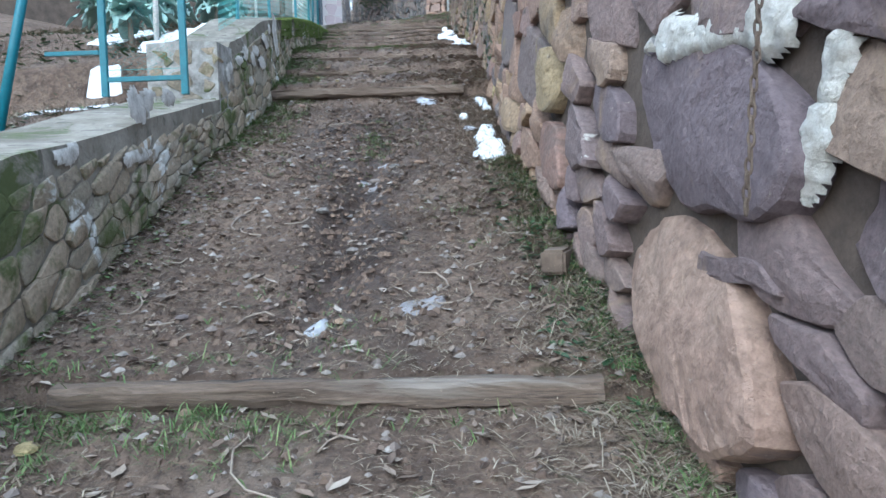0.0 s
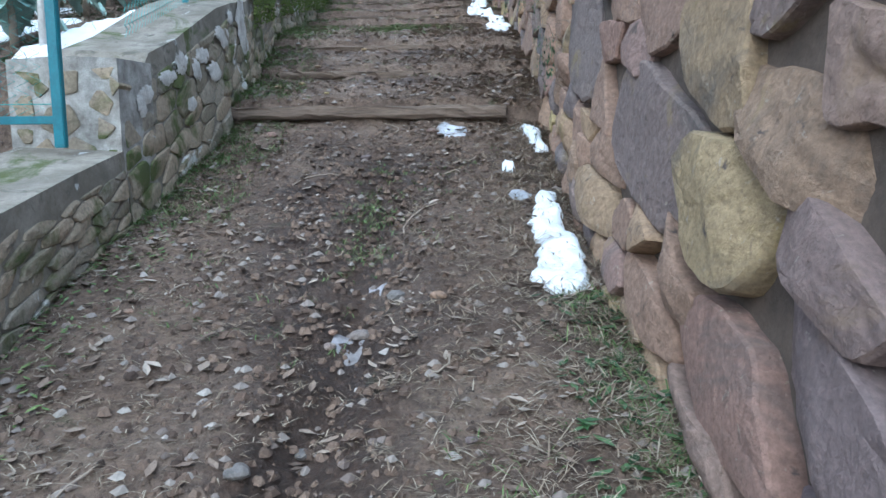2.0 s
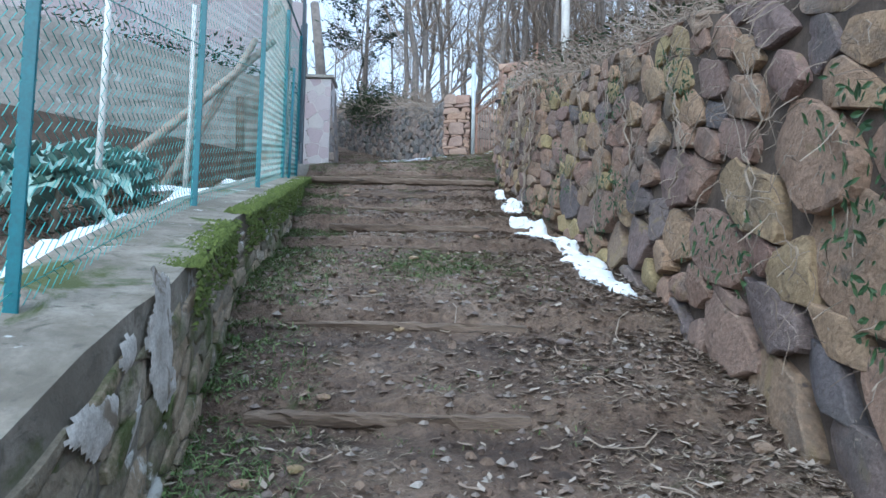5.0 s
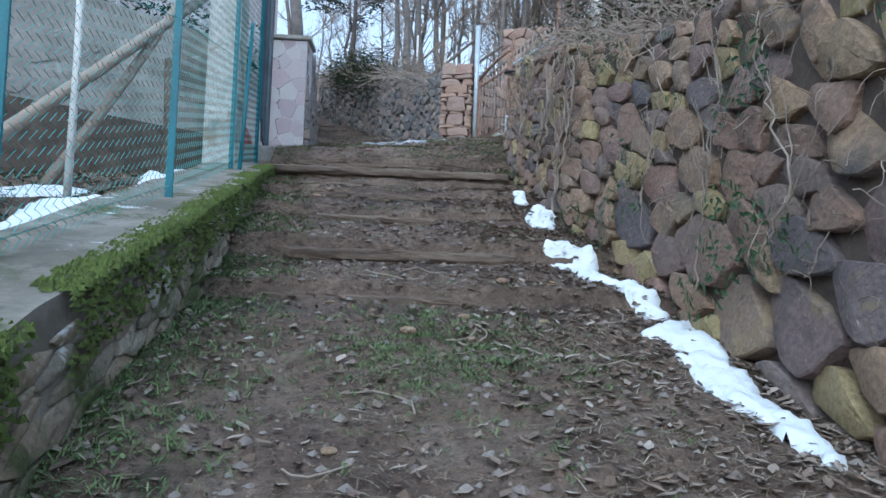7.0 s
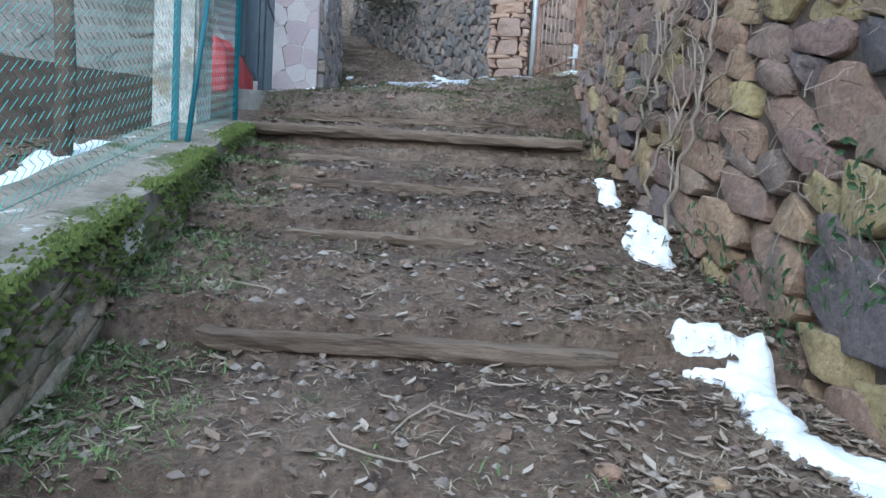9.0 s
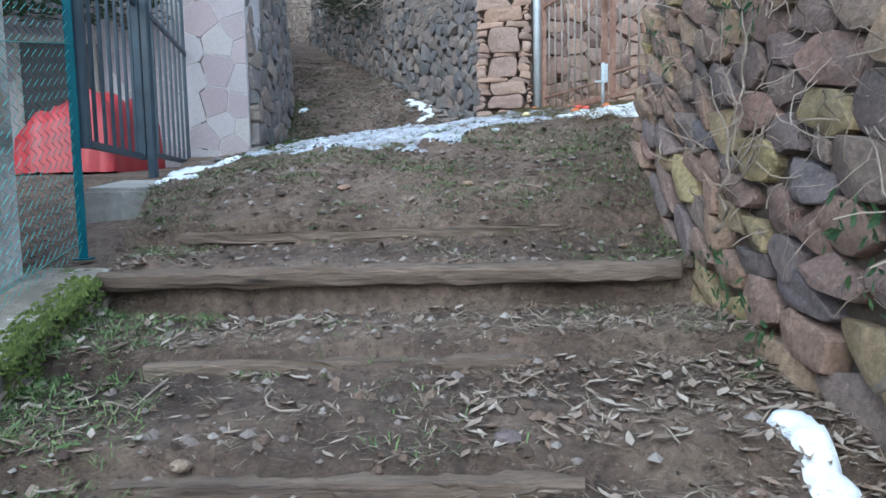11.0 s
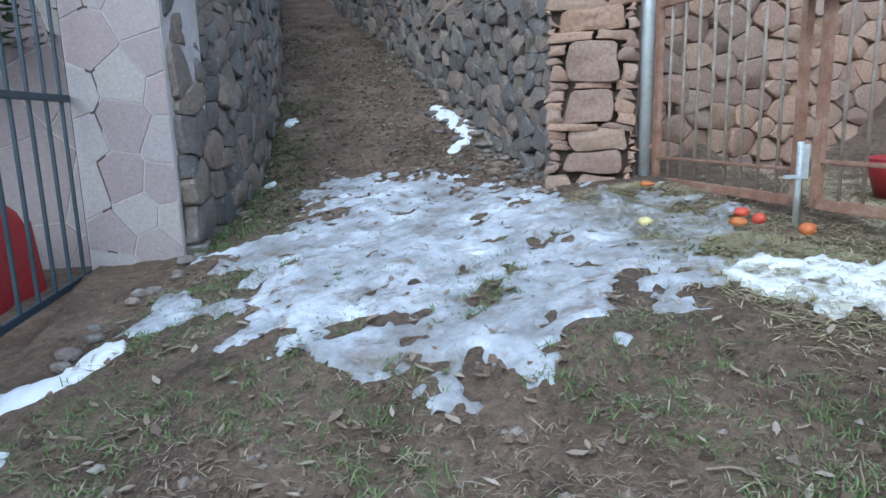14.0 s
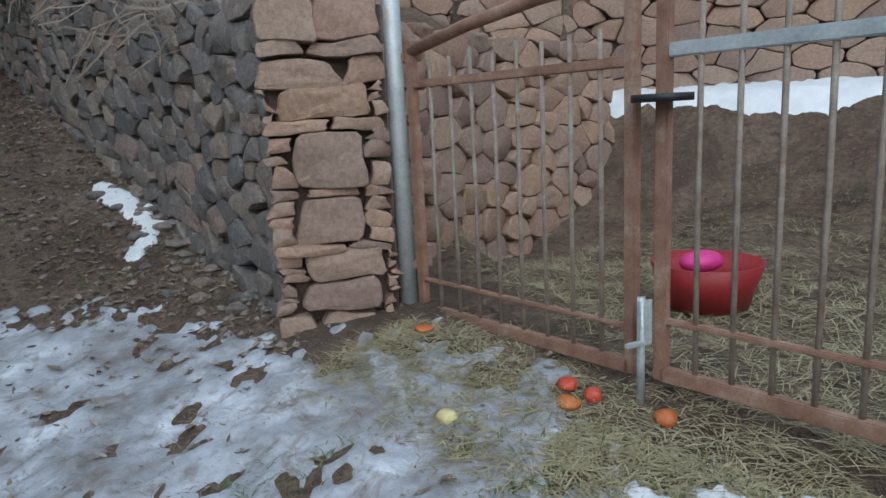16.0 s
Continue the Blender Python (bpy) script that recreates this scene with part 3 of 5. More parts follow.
# the stones that stand out: along the wall, height over the path, breadth
BOULDERS = [(1.21, 0.28, 0.80), (1.24, 0.87, 0.80), (1.05, 1.22, 0.40), (0.76, 0.63, 0.40), (0.93, 0.49, 0.18), (0.56, 0.60, 0.30), (0.62, 0.50, 0.2), (0.56, 0.34, 0.28), (0.40, 0.78, 0.26), (0.52, 1.05, 0.36),
    (2.62, 0.92, 0.40), (2.0, 1.08, 0.36), (2.42, 0.73, 0.24), (2.72, 0.27, 0.42), (3.12, 0.34, 0.24), (2.36, 0.50, 0.42), (1.84, 0.55, 0.18), (1.95, 1.38, 0.4), (3.02, 1.0, 0.46), (3.5, 1.02, 0.40), (2.88, 0.64, 0.42), (3.25, 0.14, 0.3),
    (3.45, 0.58, 0.68), (4.75, 0.74, 0.82), (4.85, 0.2, 0.28), (4.5, 0.2, 0.28), (4.2, 0.6, 0.4), (3.95, 0.2, 0.34), (4.0, 1.05, 0.4),
    (5.83, 0.40, 0.4), (6.03, 0.76, 0.62), (7.0, 0.46, 0.48), (8.1, 0.22, 0.4), (6.84, 0.14, 0.38), (6.45, 0.06, 0.4), (6.12, 0.50, 0.22), (6.9, 0.31, 0.18), (5.95, 0.12, 0.45), (7.55, 0.68, 0.46), (6.85, 0.76, 0.40), (6.39, 1.06, 0.52), (5.82, 1.12, 0.35),
    (9.6, 0.28, 0.42), (9.34, 0.55, 0.32), (9.0, 0.68, 0.36), (8.79, 0.34, 0.42), (8.4, 0.12, 0.45), (8.62, 0.68, 0.33), (9.14, 0.86, 0.34)]
for name, y0, y1, seed, big in (("wall_right_lower", -1.5, 5.3, 11, True), ("wall_right_upper", 5.3, 13.42, 12, False)):
    line = right_line(y0, y1, 14)
    w = core(name, line, smooth_path, lambda x, y: smooth_path(x, y) + right_height(y) - 0.03, 1, 0.6, M_core,
        "dry stone retaining wall of purple and ochre boulders" if big else "dry stone retaining wall with bare ivy stems", inset=0.035)
    place, L = line_place(line, lambda x, y: smooth_path(x, y) - 0.12, 1, 0.10, heights=(None if big else (lambda s: (right_height(5.3 + s) + 0.1) / 1.48)))
    k = L / (y1 - y0)
    if big:
        size = lambda s, h: lerp(s, (0, 1.8, 3.0, 4.6, 6.8), (0.30, 0.30, 0.28, 0.30, 0.26)) * (0.85 + 0.3 * h)
        stone_face(w, "stone", lambda s, h, r: M_stone_rose if abs(s - 2.71 * k) < 0.2 and h < 0.6 else M_stone_low if s < 4.0 else M_stone, place, L, 1.92, size, seed, 0.005, 0.058, 2.0,
            [((y + 1.5) * k, h + 0.12, d * 1.25) for y, h, d in BOULDERS if y < 5.2])
        place_low = place
    else:
        size = lambda s, h: lerp(s, (0, 3, 6, 8.1), (0.29, 0.26, 0.23, 0.21)) * (0.72 + 0.7 * abs(n3(s * 3, h * 4, 5)) + 0.2)
        stone_face(w, "stone", lambda s, h, r: M_stone, place, L, 1.48, size, seed, 0.005, 0.040, 1.95,
            [((y - 5.3) * k, (h + 0.12) * 1.48 / (right_height(y) + 0.1), d * 1.12) for y, h, d in BOULDERS if y > 5.4],
            lambda s: (right_height(5.3 + s) + 0.1) / 1.48)


def daub(wall, name, place, s, h, w, hh, mat, seed, lift=0.03, thick=0.03, step=0.012):
    """A ragged crumbling dab of old mortar or plaster on a wall's face."""
    sink = 0.03 if thick > 0.01 else 1.2 * thick
    idx, v, f = {}, [], []
    nx, ny = int(w * 0.8 / step) + 2, int(hh * 0.8 / step) + 2
    for j in range(-ny, ny + 1):
        for i in range(-nx, nx + 1):
            x, y = i * step, j * step
            m = 1 - math.hypot(x / w, y / hh) * 2 + 0.55 * n3(x * 8 + seed, y * 8, seed) + 0.3 * n3(x * 26, y * 26, seed)
            if m > -0.12:
                idx[i, j] = len(v)
                k = max(0.0, min(1.0, m * 2.2))
                v.append((x, y, -sink + (thick + sink) * k ** 0.5 + 0.35 * thick * n3(x * 45, y * 45, seed)))
    for i, j in idx:
        q = ((i, j), (i + 1, j), (i + 1, j + 1), (i, j + 1))
        if all(p in idx for p in q):
            f.append(tuple(idx[p] for p in q))
    p, along, out = place(s, h)
    up = out.cross(along)
    p = p + out * lift
    ob = solid(name, v, f, mat, wall, smooth=True)
    ob.matrix_world = Matrix(((along.x, up.x, out.x, p.x), (along.y, up.y, out.y, p.y), (along.z, up.z, out.z, p.z), (0, 0, 0, 1)))


for n, (y, h, w, hh) in enumerate(((1.33, 1.06, 0.50, 0.15), (1.12, 1.10, 0.3, 0.12), (0.88, 1.16, 0.2, 0.16), (0.68, 0.90, 0.12, 0.22), (0.78, 0.79, 0.2, 0.09), (0.64, 1.08, 0.09, 0.2), (0.42, 0.98, 0.12, 0.1))):
    daub(bpy.data.objects["wall_right_lower"], "mortar", place_low, (y + 1.5) * 1.015, h + 0.12, w, hh, M_white_lime, 700 + n, 0.04, 0.014)


# low garden wall on the downhill side
def left_top(x, y):
    return lerp(y, WALL_TOP_Y, WALL_TOP_Z)


for name, y0, y1, seed, hh in (("wall_left_lower", -1.5, 4.2, 21, 0.62), ("wall_left_upper", 4.22, 12.5, 22, 0.7)):
    line = [(lerp(y, LEFT_Y, LEFT_X), y) for y in np.linspace(y0, y1, 14)]
    w = core(name, line, smooth_path, left_top, -1, 0.5, M_mortar, "low mossy rubble wall with flat mortared top", lean=0.05, inset=0.0, down=0.3)
    place, L = line_place(line, lambda x, y: smooth_path(x, y) - 0.1, -1, 0.05, heights=lambda s, a=y0, b=y1: 1.0)
    place, L = line_place(line, lambda x, y: smooth_path(x, y) - 0.06, -1, 0.05,
        heights=lambda s, a=y0, b=y1, n=L: max(0.1, left_top(0, a + (b - a) * s / n) - smooth_path(-1.8, a + (b - a) * s / n) - 0.03))
    stone_face(w, "stone", lambda s, h, r: M_moss_stone, place, L, 0.97, lambda s, h: 0.21, seed, 0.009, 0.015, 1.25, (), lambda s, a=y0, b=y1, n=L: max(0.1, left_top(0, a + (b - a) * s / n) - smooth_path(-1.8, a + (b - a) * s / n) - 0.03))

# scraps of white plaster left on the low wall: along it, height over the path, breadth, height
for n, (y, h, w, hh) in enumerate(((5.98, 0.50, 0.22, 0.40), (5.43, 0.60, 0.12, 0.09), (5.55, 0.54, 0.2, 0.13), (5.16, 0.54, 0.22, 0.1), (5.35, 0.38, 0.16, 0.11), (5.06, 0.50, 0.11, 0.14), (5.7, 0.62, 0.12, 0.1), (4.44, 0.56, 0.15, 0.1), (4.96, 0.34, 0.14, 0.09), (4.38, 0.52, 0.1, 0.12),
        (4.7, 0.58, 0.2, 0.07), (4.88, 0.58, 0.14, 0.13), (5.30, 0.43, 0.18, 0.08), (2.68, 0.60, 0.4, 0.16), (2.58, 0.37, 0.36, 0.08), (8.87, 0.31, 0.1, 0.07), (9.16, 0.26, 0.1, 0.06), (8.39, 0.22, 0.12, 0.12), (8.23, 0.20, 0.13, 0.08), (3.1, 0.55, 0.2, 0.1), (1.9, 0.6, 0.2, 0.08))):
    lo = y < 4.2
    y0, y1 = (-1.5, 4.2) if lo else (4.22, 12.5)
    line = [(lerp(q, LEFT_Y, LEFT_X), q) for q in np.linspace(y0, y1, 14)]
    place, L = line_place(line, lambda x, q: smooth_path(x, q), -1, 0.05)
    daub(bpy.data.objects["wall_left_lower" if lo else "wall_left_upper"], "plaster", place, (y - y0) * L / (y1 - y0), h, w, hh, M_plaster, 730 + n, 0.017, 0.004)

# walls of the sunken lane above the gate
for name, line, side, seed, hh, m in (("wall_lane_left", ALLEY_L, -1, 31, 1.75, M_stone_dark), ("wall_lane_right", ALLEY_R, 1, 32, 1.35, M_stone_dark)):
    w = core(name, line, smooth_path, lambda x, y, k=hh: smooth_path(x, y) + k, side, 0.5, M_core, "dark weathered dry stone wall beside the lane", lean=0.05)
    place, L = line_place(line, lambda x, y: smooth_path(x, y) - 0.08, side, 0.06)
    stone_face(w, "stone", lambda s, h, r, k=m: k, place, L, hh + 0.1, lambda s, h: lerp(s, (0, 4, 9, 14), (0.23, 0.27, 0.36, 0.44)) * (0.7 + 0.7 * abs(n3(s * 3, h * 4, 9))), seed, 0.004, 0.034, 1.8)

# stone pier beside the rusty gate
pier = core("gate_pier", [(-0.66, 16.02), (-0.19, 15.93)], lambda x, y: 5.36, lambda x, y: 6.72, -1, 0.42, M_core, "squared pier of rust-red stones beside the gate", "pier", lean=0.0, kind="structure", inset=0.06, down=0.15)
place, L = line_place([(-0.68, 16.02), (-0.18, 15.93)], lambda x, y: 5.33, -1, 0.0)
rnd = random.Random(44)
courses, hh = [], 0.0
for row, splits in ((0.16, (0.0, 0.17, 0.42, 0.5)), (0.13, (0.0, 0.08, 0.44, 0.5)), (0.12, (0.0, 0.12, 0.46, 0.5)), (0.03, (0.0, 0.3, 0.5)), (0.19, (0.0, 0.1, 0.38, 0.5)), (0.04, (0.0, 0.13, 0.36, 0.5)), (0.22, (0.0, 0.11, 0.40, 0.5)), (0.05, (0.0, 0.26, 0.5)), (0.13, (0.0, 0.05, 0.43, 0.5)), (0.11, (0.0, 0.33, 0.5)), (0.06, (0.0, 0.18, 0.5)), (0.18, (0.0, 0.24, 0.5))):
    for a, b in zip(splits, splits[1:]):
        # narrow pieces are laid as two or three thin ones
        cuts = [0.0, 1.0] if b - a > 0.12 or row < 0.1 else [0.0, rnd.uniform(0.3, 0.5), rnd.uniform(0.6, 0.8), 1.0]
        for c, d in zip(cuts, cuts[1:]):
            q = lambda: rnd.uniform(-0.022, 0.022)
            lo, hi = hh + row * c, hh + row * d
            courses.append([(a + q(), lo + q() * 0.5), (b + q(), lo + q() * 0.5), (b + q() - 0.008, (lo * 0.4 + hi * 0.6)), (b + q() - 0.02, hi + q() * 0.5), (a + q() + 0.02, hi + q() * 0.5), (a + q() + 0.005, (lo * 0.4 + hi * 0.6))])
    hh += row
stone_face(pier, "stone", lambda s, h, r: M_stone_rust, place, L, 1.42, None, 41, 0.003, 0.04, polys=courses)

# paddock walls behind the gate
def back_base(x, y):
    return 5.36


def terrace_base(x, y):
    return 6.28


for name, line, base, side, seed, hh, sz, m, lab in (
    ("wall_paddock", [(-0.12, 16.25), (0.9, 17.0), (2.2, 17.6)], back_base, -1, 51, 1.35, 0.32, M_stone_rust, "tumbled dry stone wall inside the paddock"),
    ("wall_terrace", [(0.6, 18.9), (2.6, 18.4), (4.1, 16.6), (5.2, 13.8), (5.6, 10.5)], terrace_base, -1, 52, 2.2, 0.34, M_stone_rust, "reddish terrace wall above the snowy paddock")):
    w = core(name, line, base, lambda x, y, k=hh, g=base: g(x, y) + k, side, 0.5, M_core, lab, lean=0.05, down=1.0)
    place, L = line_place(line, lambda x, y, g=base: g(x, y) - 0.05, side, 0.04)
    stone_face(w, "stone", lambda s, h, r, k=m: k, place, L, hh + 0.05, lambda s, h, k=sz: k * (0.8 + 0.5 * abs(n3(s * 3, h * 5, 6))), seed, 0.004, 0.035, 1.9)


# ---- timber steps set into the path ----
def log_step(y, x0, x1, r, lift, label, sag=0.02, seed=0):
    t = thing("log_step", (x0 + x1) / 2, y, smooth_path(0, y) + lift, label, "step", "timber steps of the path")
    rnd = random.Random(seed)
    pts, radii = [], []
    for k in range(25):
        x = x0 + (x1 - x0) * k / 24 - (x0 + x1) / 2
        e = 0.75 if k in (0, 24) else 1.0
        pts.append((x, sag * math.sin(k / 24 * math.pi) + rnd.uniform(-0.006, 0.006), rnd.uniform(-0.008, 0.008) + sag * 0.5 * math.sin(k / 24 * math.pi + 0.5)))
        radii.append(r * e * (1 + 0.12 * n3(x * 2, seed * 3.1)))
    v, f = tube_data(pts, radii, 14)
    sq = lambda q: math.copysign(min(abs(q) ** 0.55, 0.93), q)
    v = [(x, 1.05 * r * sq(y2 / r) + 0.012 * n3(x * 3, y2 * 40, z * 40 + seed) + 0.008 * n3(x * 9, z * 60, seed), 0.68 * r * sq(z / r) + 0.012 * n3(x * 4, y2 * 50, z * 50) + 0.008 * n3(x * 14, y2 * 9, 3)) for x, y2, z in v]
    ob = solid("log", v, f, M_log, t)
    return t


log_step(1.33, -1.16, 0.60, 0.075, -0.015, "thick dark weathered log across the lower path", 0.03, 1)
log_step(5.66, -1.66, 0.19, 0.07, 0.0, "split weathered log retaining a soil step", 0.02, 2)
for k, (y, a, b, r, l) in enumerate(((6.5, -1.55, -0.5, 0.045, -0.04), (7.25, -1.6, -0.4, 0.045, -0.04), (9.02, -1.7, -0.75, 0.045, -0.05), (9.78, -1.75, -0.38, 0.055, -0.02), (10.68, -1.75, -0.8, 0.045, -0.045), (11.3, -1.85, -0.7, 0.045, -0.04), (11.87, -2.0, -0.75, 0.05, -0.035))):
    log_step(y, a, b, r, l, "half-buried worn timber edging a soil step", 0.015, 3 + k)
log_step(12.42, -2.42, -0.08, 0.062, 0.045, "undercut grey-brown log at the upper step", 0.02, 12)
log_step(12.86, -2.25, -0.5, 0.045, -0.07, "curved half-buried log at the top step", -0.06, 13)


# ---- snow ----
def snow_patch(name, blobs, h, label, mat=M_snow, step=0.03, ragged=0.35, seed=0, freq=7.0, chained=True):
    if chained:
        links = []
        for a, b in zip(blobs, blobs[1:]):
            n = 4 if math.hypot(a[0] - b[0], a[1] - b[1]) < 0.5 else 1
            links += [tuple(p + (q - p) * k / n for p, q in zip(a, b)) for k in range(n)]
        blobs = links + [blobs[-1]]
    x0, x1 = min(b[0] - b[2] for b in blobs) - 0.1, max(b[0] + b[2] for b in blobs) + 0.1
    y0, y1 = min(b[1] - b[2] for b in blobs) - 0.1, max(b[1] + b[2] for b in blobs) + 0.1
    nx, ny = int((x1 - x0) / step) + 2, int((y1 - y0) / step) + 2
    idx, v, f = {}, [], []
    for j in range(ny):
        for i in range(nx):
            x, y = x0 + i * step, y0 + j * step
            m = max(1 - math.hypot(x - bx, y - by) / br for bx, by, br in blobs)
            if m < -1.2:
                continue
            m += ragged * n3(x * freq, y * freq, seed) + ragged * 0.6 * n3(x * freq * 3, y * freq * 3, seed + 4)
            if m > -0.45:
                idx[i, j] = len(v)
                k = max(0.0, min(1.0, m * 2.6 + 0.35))
                v.append((x, y, land_z(x, y) - 0.03 + (h + 0.03) * k ** 0.6 + h * 0.5 * k * n3(x * 14, y * 14, 8)))
    for (i, j) in idx:
        q = ((i, j), (i + 1, j), (i + 1, j + 1), (i, j + 1))
        if all(p in idx for p in q):
            f.append(tuple(idx[p] for p in q))
    # every separate scrap is an object of its own; the tiniest are left out
    root = list(range(len(v)))

    def find(a):
        while root[a] != a:
            root[a] = root[root[a]]
            a = root[a]
        return a

    for q in f:
        for p in q[1:]:
            root[find(p)] = find(q[0])
    scraps = collections.defaultdict(list)
    for q in f:
        scraps[find(q[0])].append(q)
    for group in scraps.values():
        if len(group) < 9:
            continue
        used = sorted({p for q in group for p in q})
        at = {p: k for k, p in enumerate(used)}
        tagged(solid(name, [v[p] for p in used], [tuple(at[p] for p in q) for q in group], mat, smooth=True), label, "snow", "old snow patches")


PATCHES = [
    [(0.36, 4.5, 0.07), (0.34, 4.2, 0.10), (0.38, 3.92, 0.14), (0.36, 3.72, 0.14)],
    [(0.19, 4.92, 0.06)],
    [(0.32, 5.55, 0.06), (0.36, 5.36, 0.07), (0.39, 5.2, 0.06)],
    [(-0.15, 9.82, 0.07), (0.06, 9.76, 0.10), (0.0, 9.4, 0.11), (0.14, 9.2, 0.13), (0.2, 8.95, 0.10)],
    [(0.26, 8.76, 0.11), (0.07, 8.62, 0.08), (0.23, 8.5, 0.13), (0.17, 8.28, 0.14), (0.15, 8.04, 0.12), (0.2, 7.8, 0.10), (0.2, 7.56, 0.06)],
    [(-0.12, 11.45, 0.08), (-0.1, 11.24, 0.09)],
    [(-0.02, 11.0, 0.06), (-0.03, 10.8, 0.11), (-0.04, 10.6, 0.15)],
    [(-0.12, 14.5, 0.16), (0.02, 14.34, 0.27), (0.18, 14.15, 0.26), (0.32, 13.95, 0.2)],
    [(-2.62, 14.3, 0.10), (-2.5, 14.45, 0.11), (-2.75, 14.12, 0.10)],
    [(-2.58, 13.85, 0.10), (-2.68, 13.62, 0.14), (-2.72, 13.4, 0.12)],
    [(-1.4, 18.4, 0.14), (-1.22, 18.1, 0.13), (-1.12, 17.8, 0.09), (-1.22, 17.5, 0.09)],
    [(-2.76, 18.4, 0.10), (-2.68, 17.3, 0.09)],
]
for k, bl in enumerate(PATCHES):
    bl = [(x, y, r * 0.7) for x, y, r in bl]
    snow_patch("snow_patch", bl, 0.034 if k < 7 else 0.02, "white crusted old snow lying on the path edge" if k < 7 else "thin white snow lying on shaded ground", M_snow, 0.02, 0.5, k * 3.3, 9.0)
snow_patch("snow_patch", [(-0.17, 5.48, 0.10), (0.24, 4.57, 0.06), (-0.4, 1.75, 0.05)], 0.012, "last thin scraps of grey snow", M_ice, 0.02, 0.5, 50, 7.0, False)
snow_patch("ice_sheet", [(-2.0, 16.85, 0.32), (-1.6, 16.35, 0.5), (-1.2, 15.9, 0.45), (-1.7, 15.6, 0.5), (-2.15, 15.5, 0.3), (-0.8, 15.4, 0.42), (-0.4, 15.3, 0.35), (-1.3, 15.05, 0.5), (-1.8, 14.95, 0.42), (-1.25, 14.65, 0.25), (-1.5, 14.3, 0.2), (-2.4, 14.75, 0.16), (-0.15, 15.1, 0.25), (-0.6, 14.9, 0.35), (-0.75, 14.55, 0.34), (-0.38, 14.75, 0.3), (-1.1, 14.25, 0.28), (-1.8, 14.55, 0.25)], 0.014, "trodden dirty icy snow spread before the gate", M_ice, 0.024, 0.95, 77, 6.0, False)
snow_patch("ice_sheet", [(-0.42, 3.4, 0.07), (-0.36, 3.75, 0.05), (0.0, 1.75, 0.10)], 0.002, "grey ice frozen in the muddy gully", M_puddle, 0.02, 0.4, 79, 7.0, False)
snow_patch("snow_patch", [(lerp(y, LEFT_Y, LEFT_X) - 0.58 - 0.10 * math.sin(y * 3), y, 0.13) for y in np.arange(4.7, 11.4, 0.22)], 0.06, "band of snow lying along the garden fence", M_snow, 0.04, 0.4, 90, 3.0)
for k, (x, y) in enumerate(((-2.9, 5.2), (-3.6, 6.3), (-2.7, 3.9), (-3.3, 9.6))):
    snow_patch("snow_patch", [(x, y, 0.2), (x + 0.2, y + 0.25, 0.16)], 0.02, "melting snow on the garden soil", M_snow, 0.05, 0.4, 95 + k, 3.0)
snow_patch("snow_patch", [(terrace_x(y) - 0.3 + 0.08 * math.sin(y * 4), float(y), 0.27) for y in np.arange(12.0, 18.3, 0.2)], 0.05, "snow bank at the foot of the terrace wall", M_snow, 0.06, 0.3, 99, 1.6, False)
for x, y, r in ((0.62, 9.0, 0.13), (0.5, 12.3, 0.12), (0.75, 6.3, 0.12)):
    snow_patch("snow_patch", [(x, y, r), (x - 0.1, y + 0.15, r * 0.7)], 0.08, "lump of snow on top of the stone wall", M_snow, 0.03, 0.3, x * 50)


# ---- fences and gates on the garden side ----
def garden_post(x, y, z, h, name="fence_post", mat=M_blue):
    t = thing(name, x, y, z, "blue-green painted angle-iron fence post", "post", "garden fence posts")
    part("shaft", box_bm(0.04, 0.008, h, (0, 0, h / 2), 0.002), mat, t)
    part("flange", box_bm(0.008, 0.036, h, (-0.016, 0.022, h / 2), 0.002), mat, t)
    part("base_plate", box_bm(0.07, 0.07, 0.008, (0, 0, 0.0), 0.002), mat, t)
    return t


def chain_link(name, a, b, za, zb, height, pitch, label, parent=None, wire=0.0016):
    """Woven wire netting between two plan points."""
    a, b = Vector((*a, 0)), Vector((*b, 0))
    d = b - a
    L = d.length
    d.normalize()
    out = Vector((-d.y, d.x, 0))
    v, f = [], []
    n = int(L / pitch)
    m = int(height / (pitch * 0.5))
    for i in range(n):
        pts = []
        for k in range(m + 1):
            s = (i + (0.5 if k % 2 else -0.02) + 0.52 * (0 if k % 2 else 0)) * pitch + (pitch * 0.5 if k % 2 else 0)
            p = a + d * min(L, s) + out * (0.003 if k % 2 else -0.003)
            p.z = za + (zb - za) * min(1, s / L) + k * pitch * 0.5
            pts.append(p)
        tube_data(pts, wire, 3, v, f, False)
    for hh in (0.05, height * 0.5, height - 0.04):
        tube_data([Vector((a.x, a.y, za + hh)), Vector((b.x, b.y, zb + hh))], wire * 1.4, 4, v, f, False)
    ob = solid(name, v, f, M_wire, parent)
    return ob if parent else tagged(ob, label, "netting", kind="stuff")


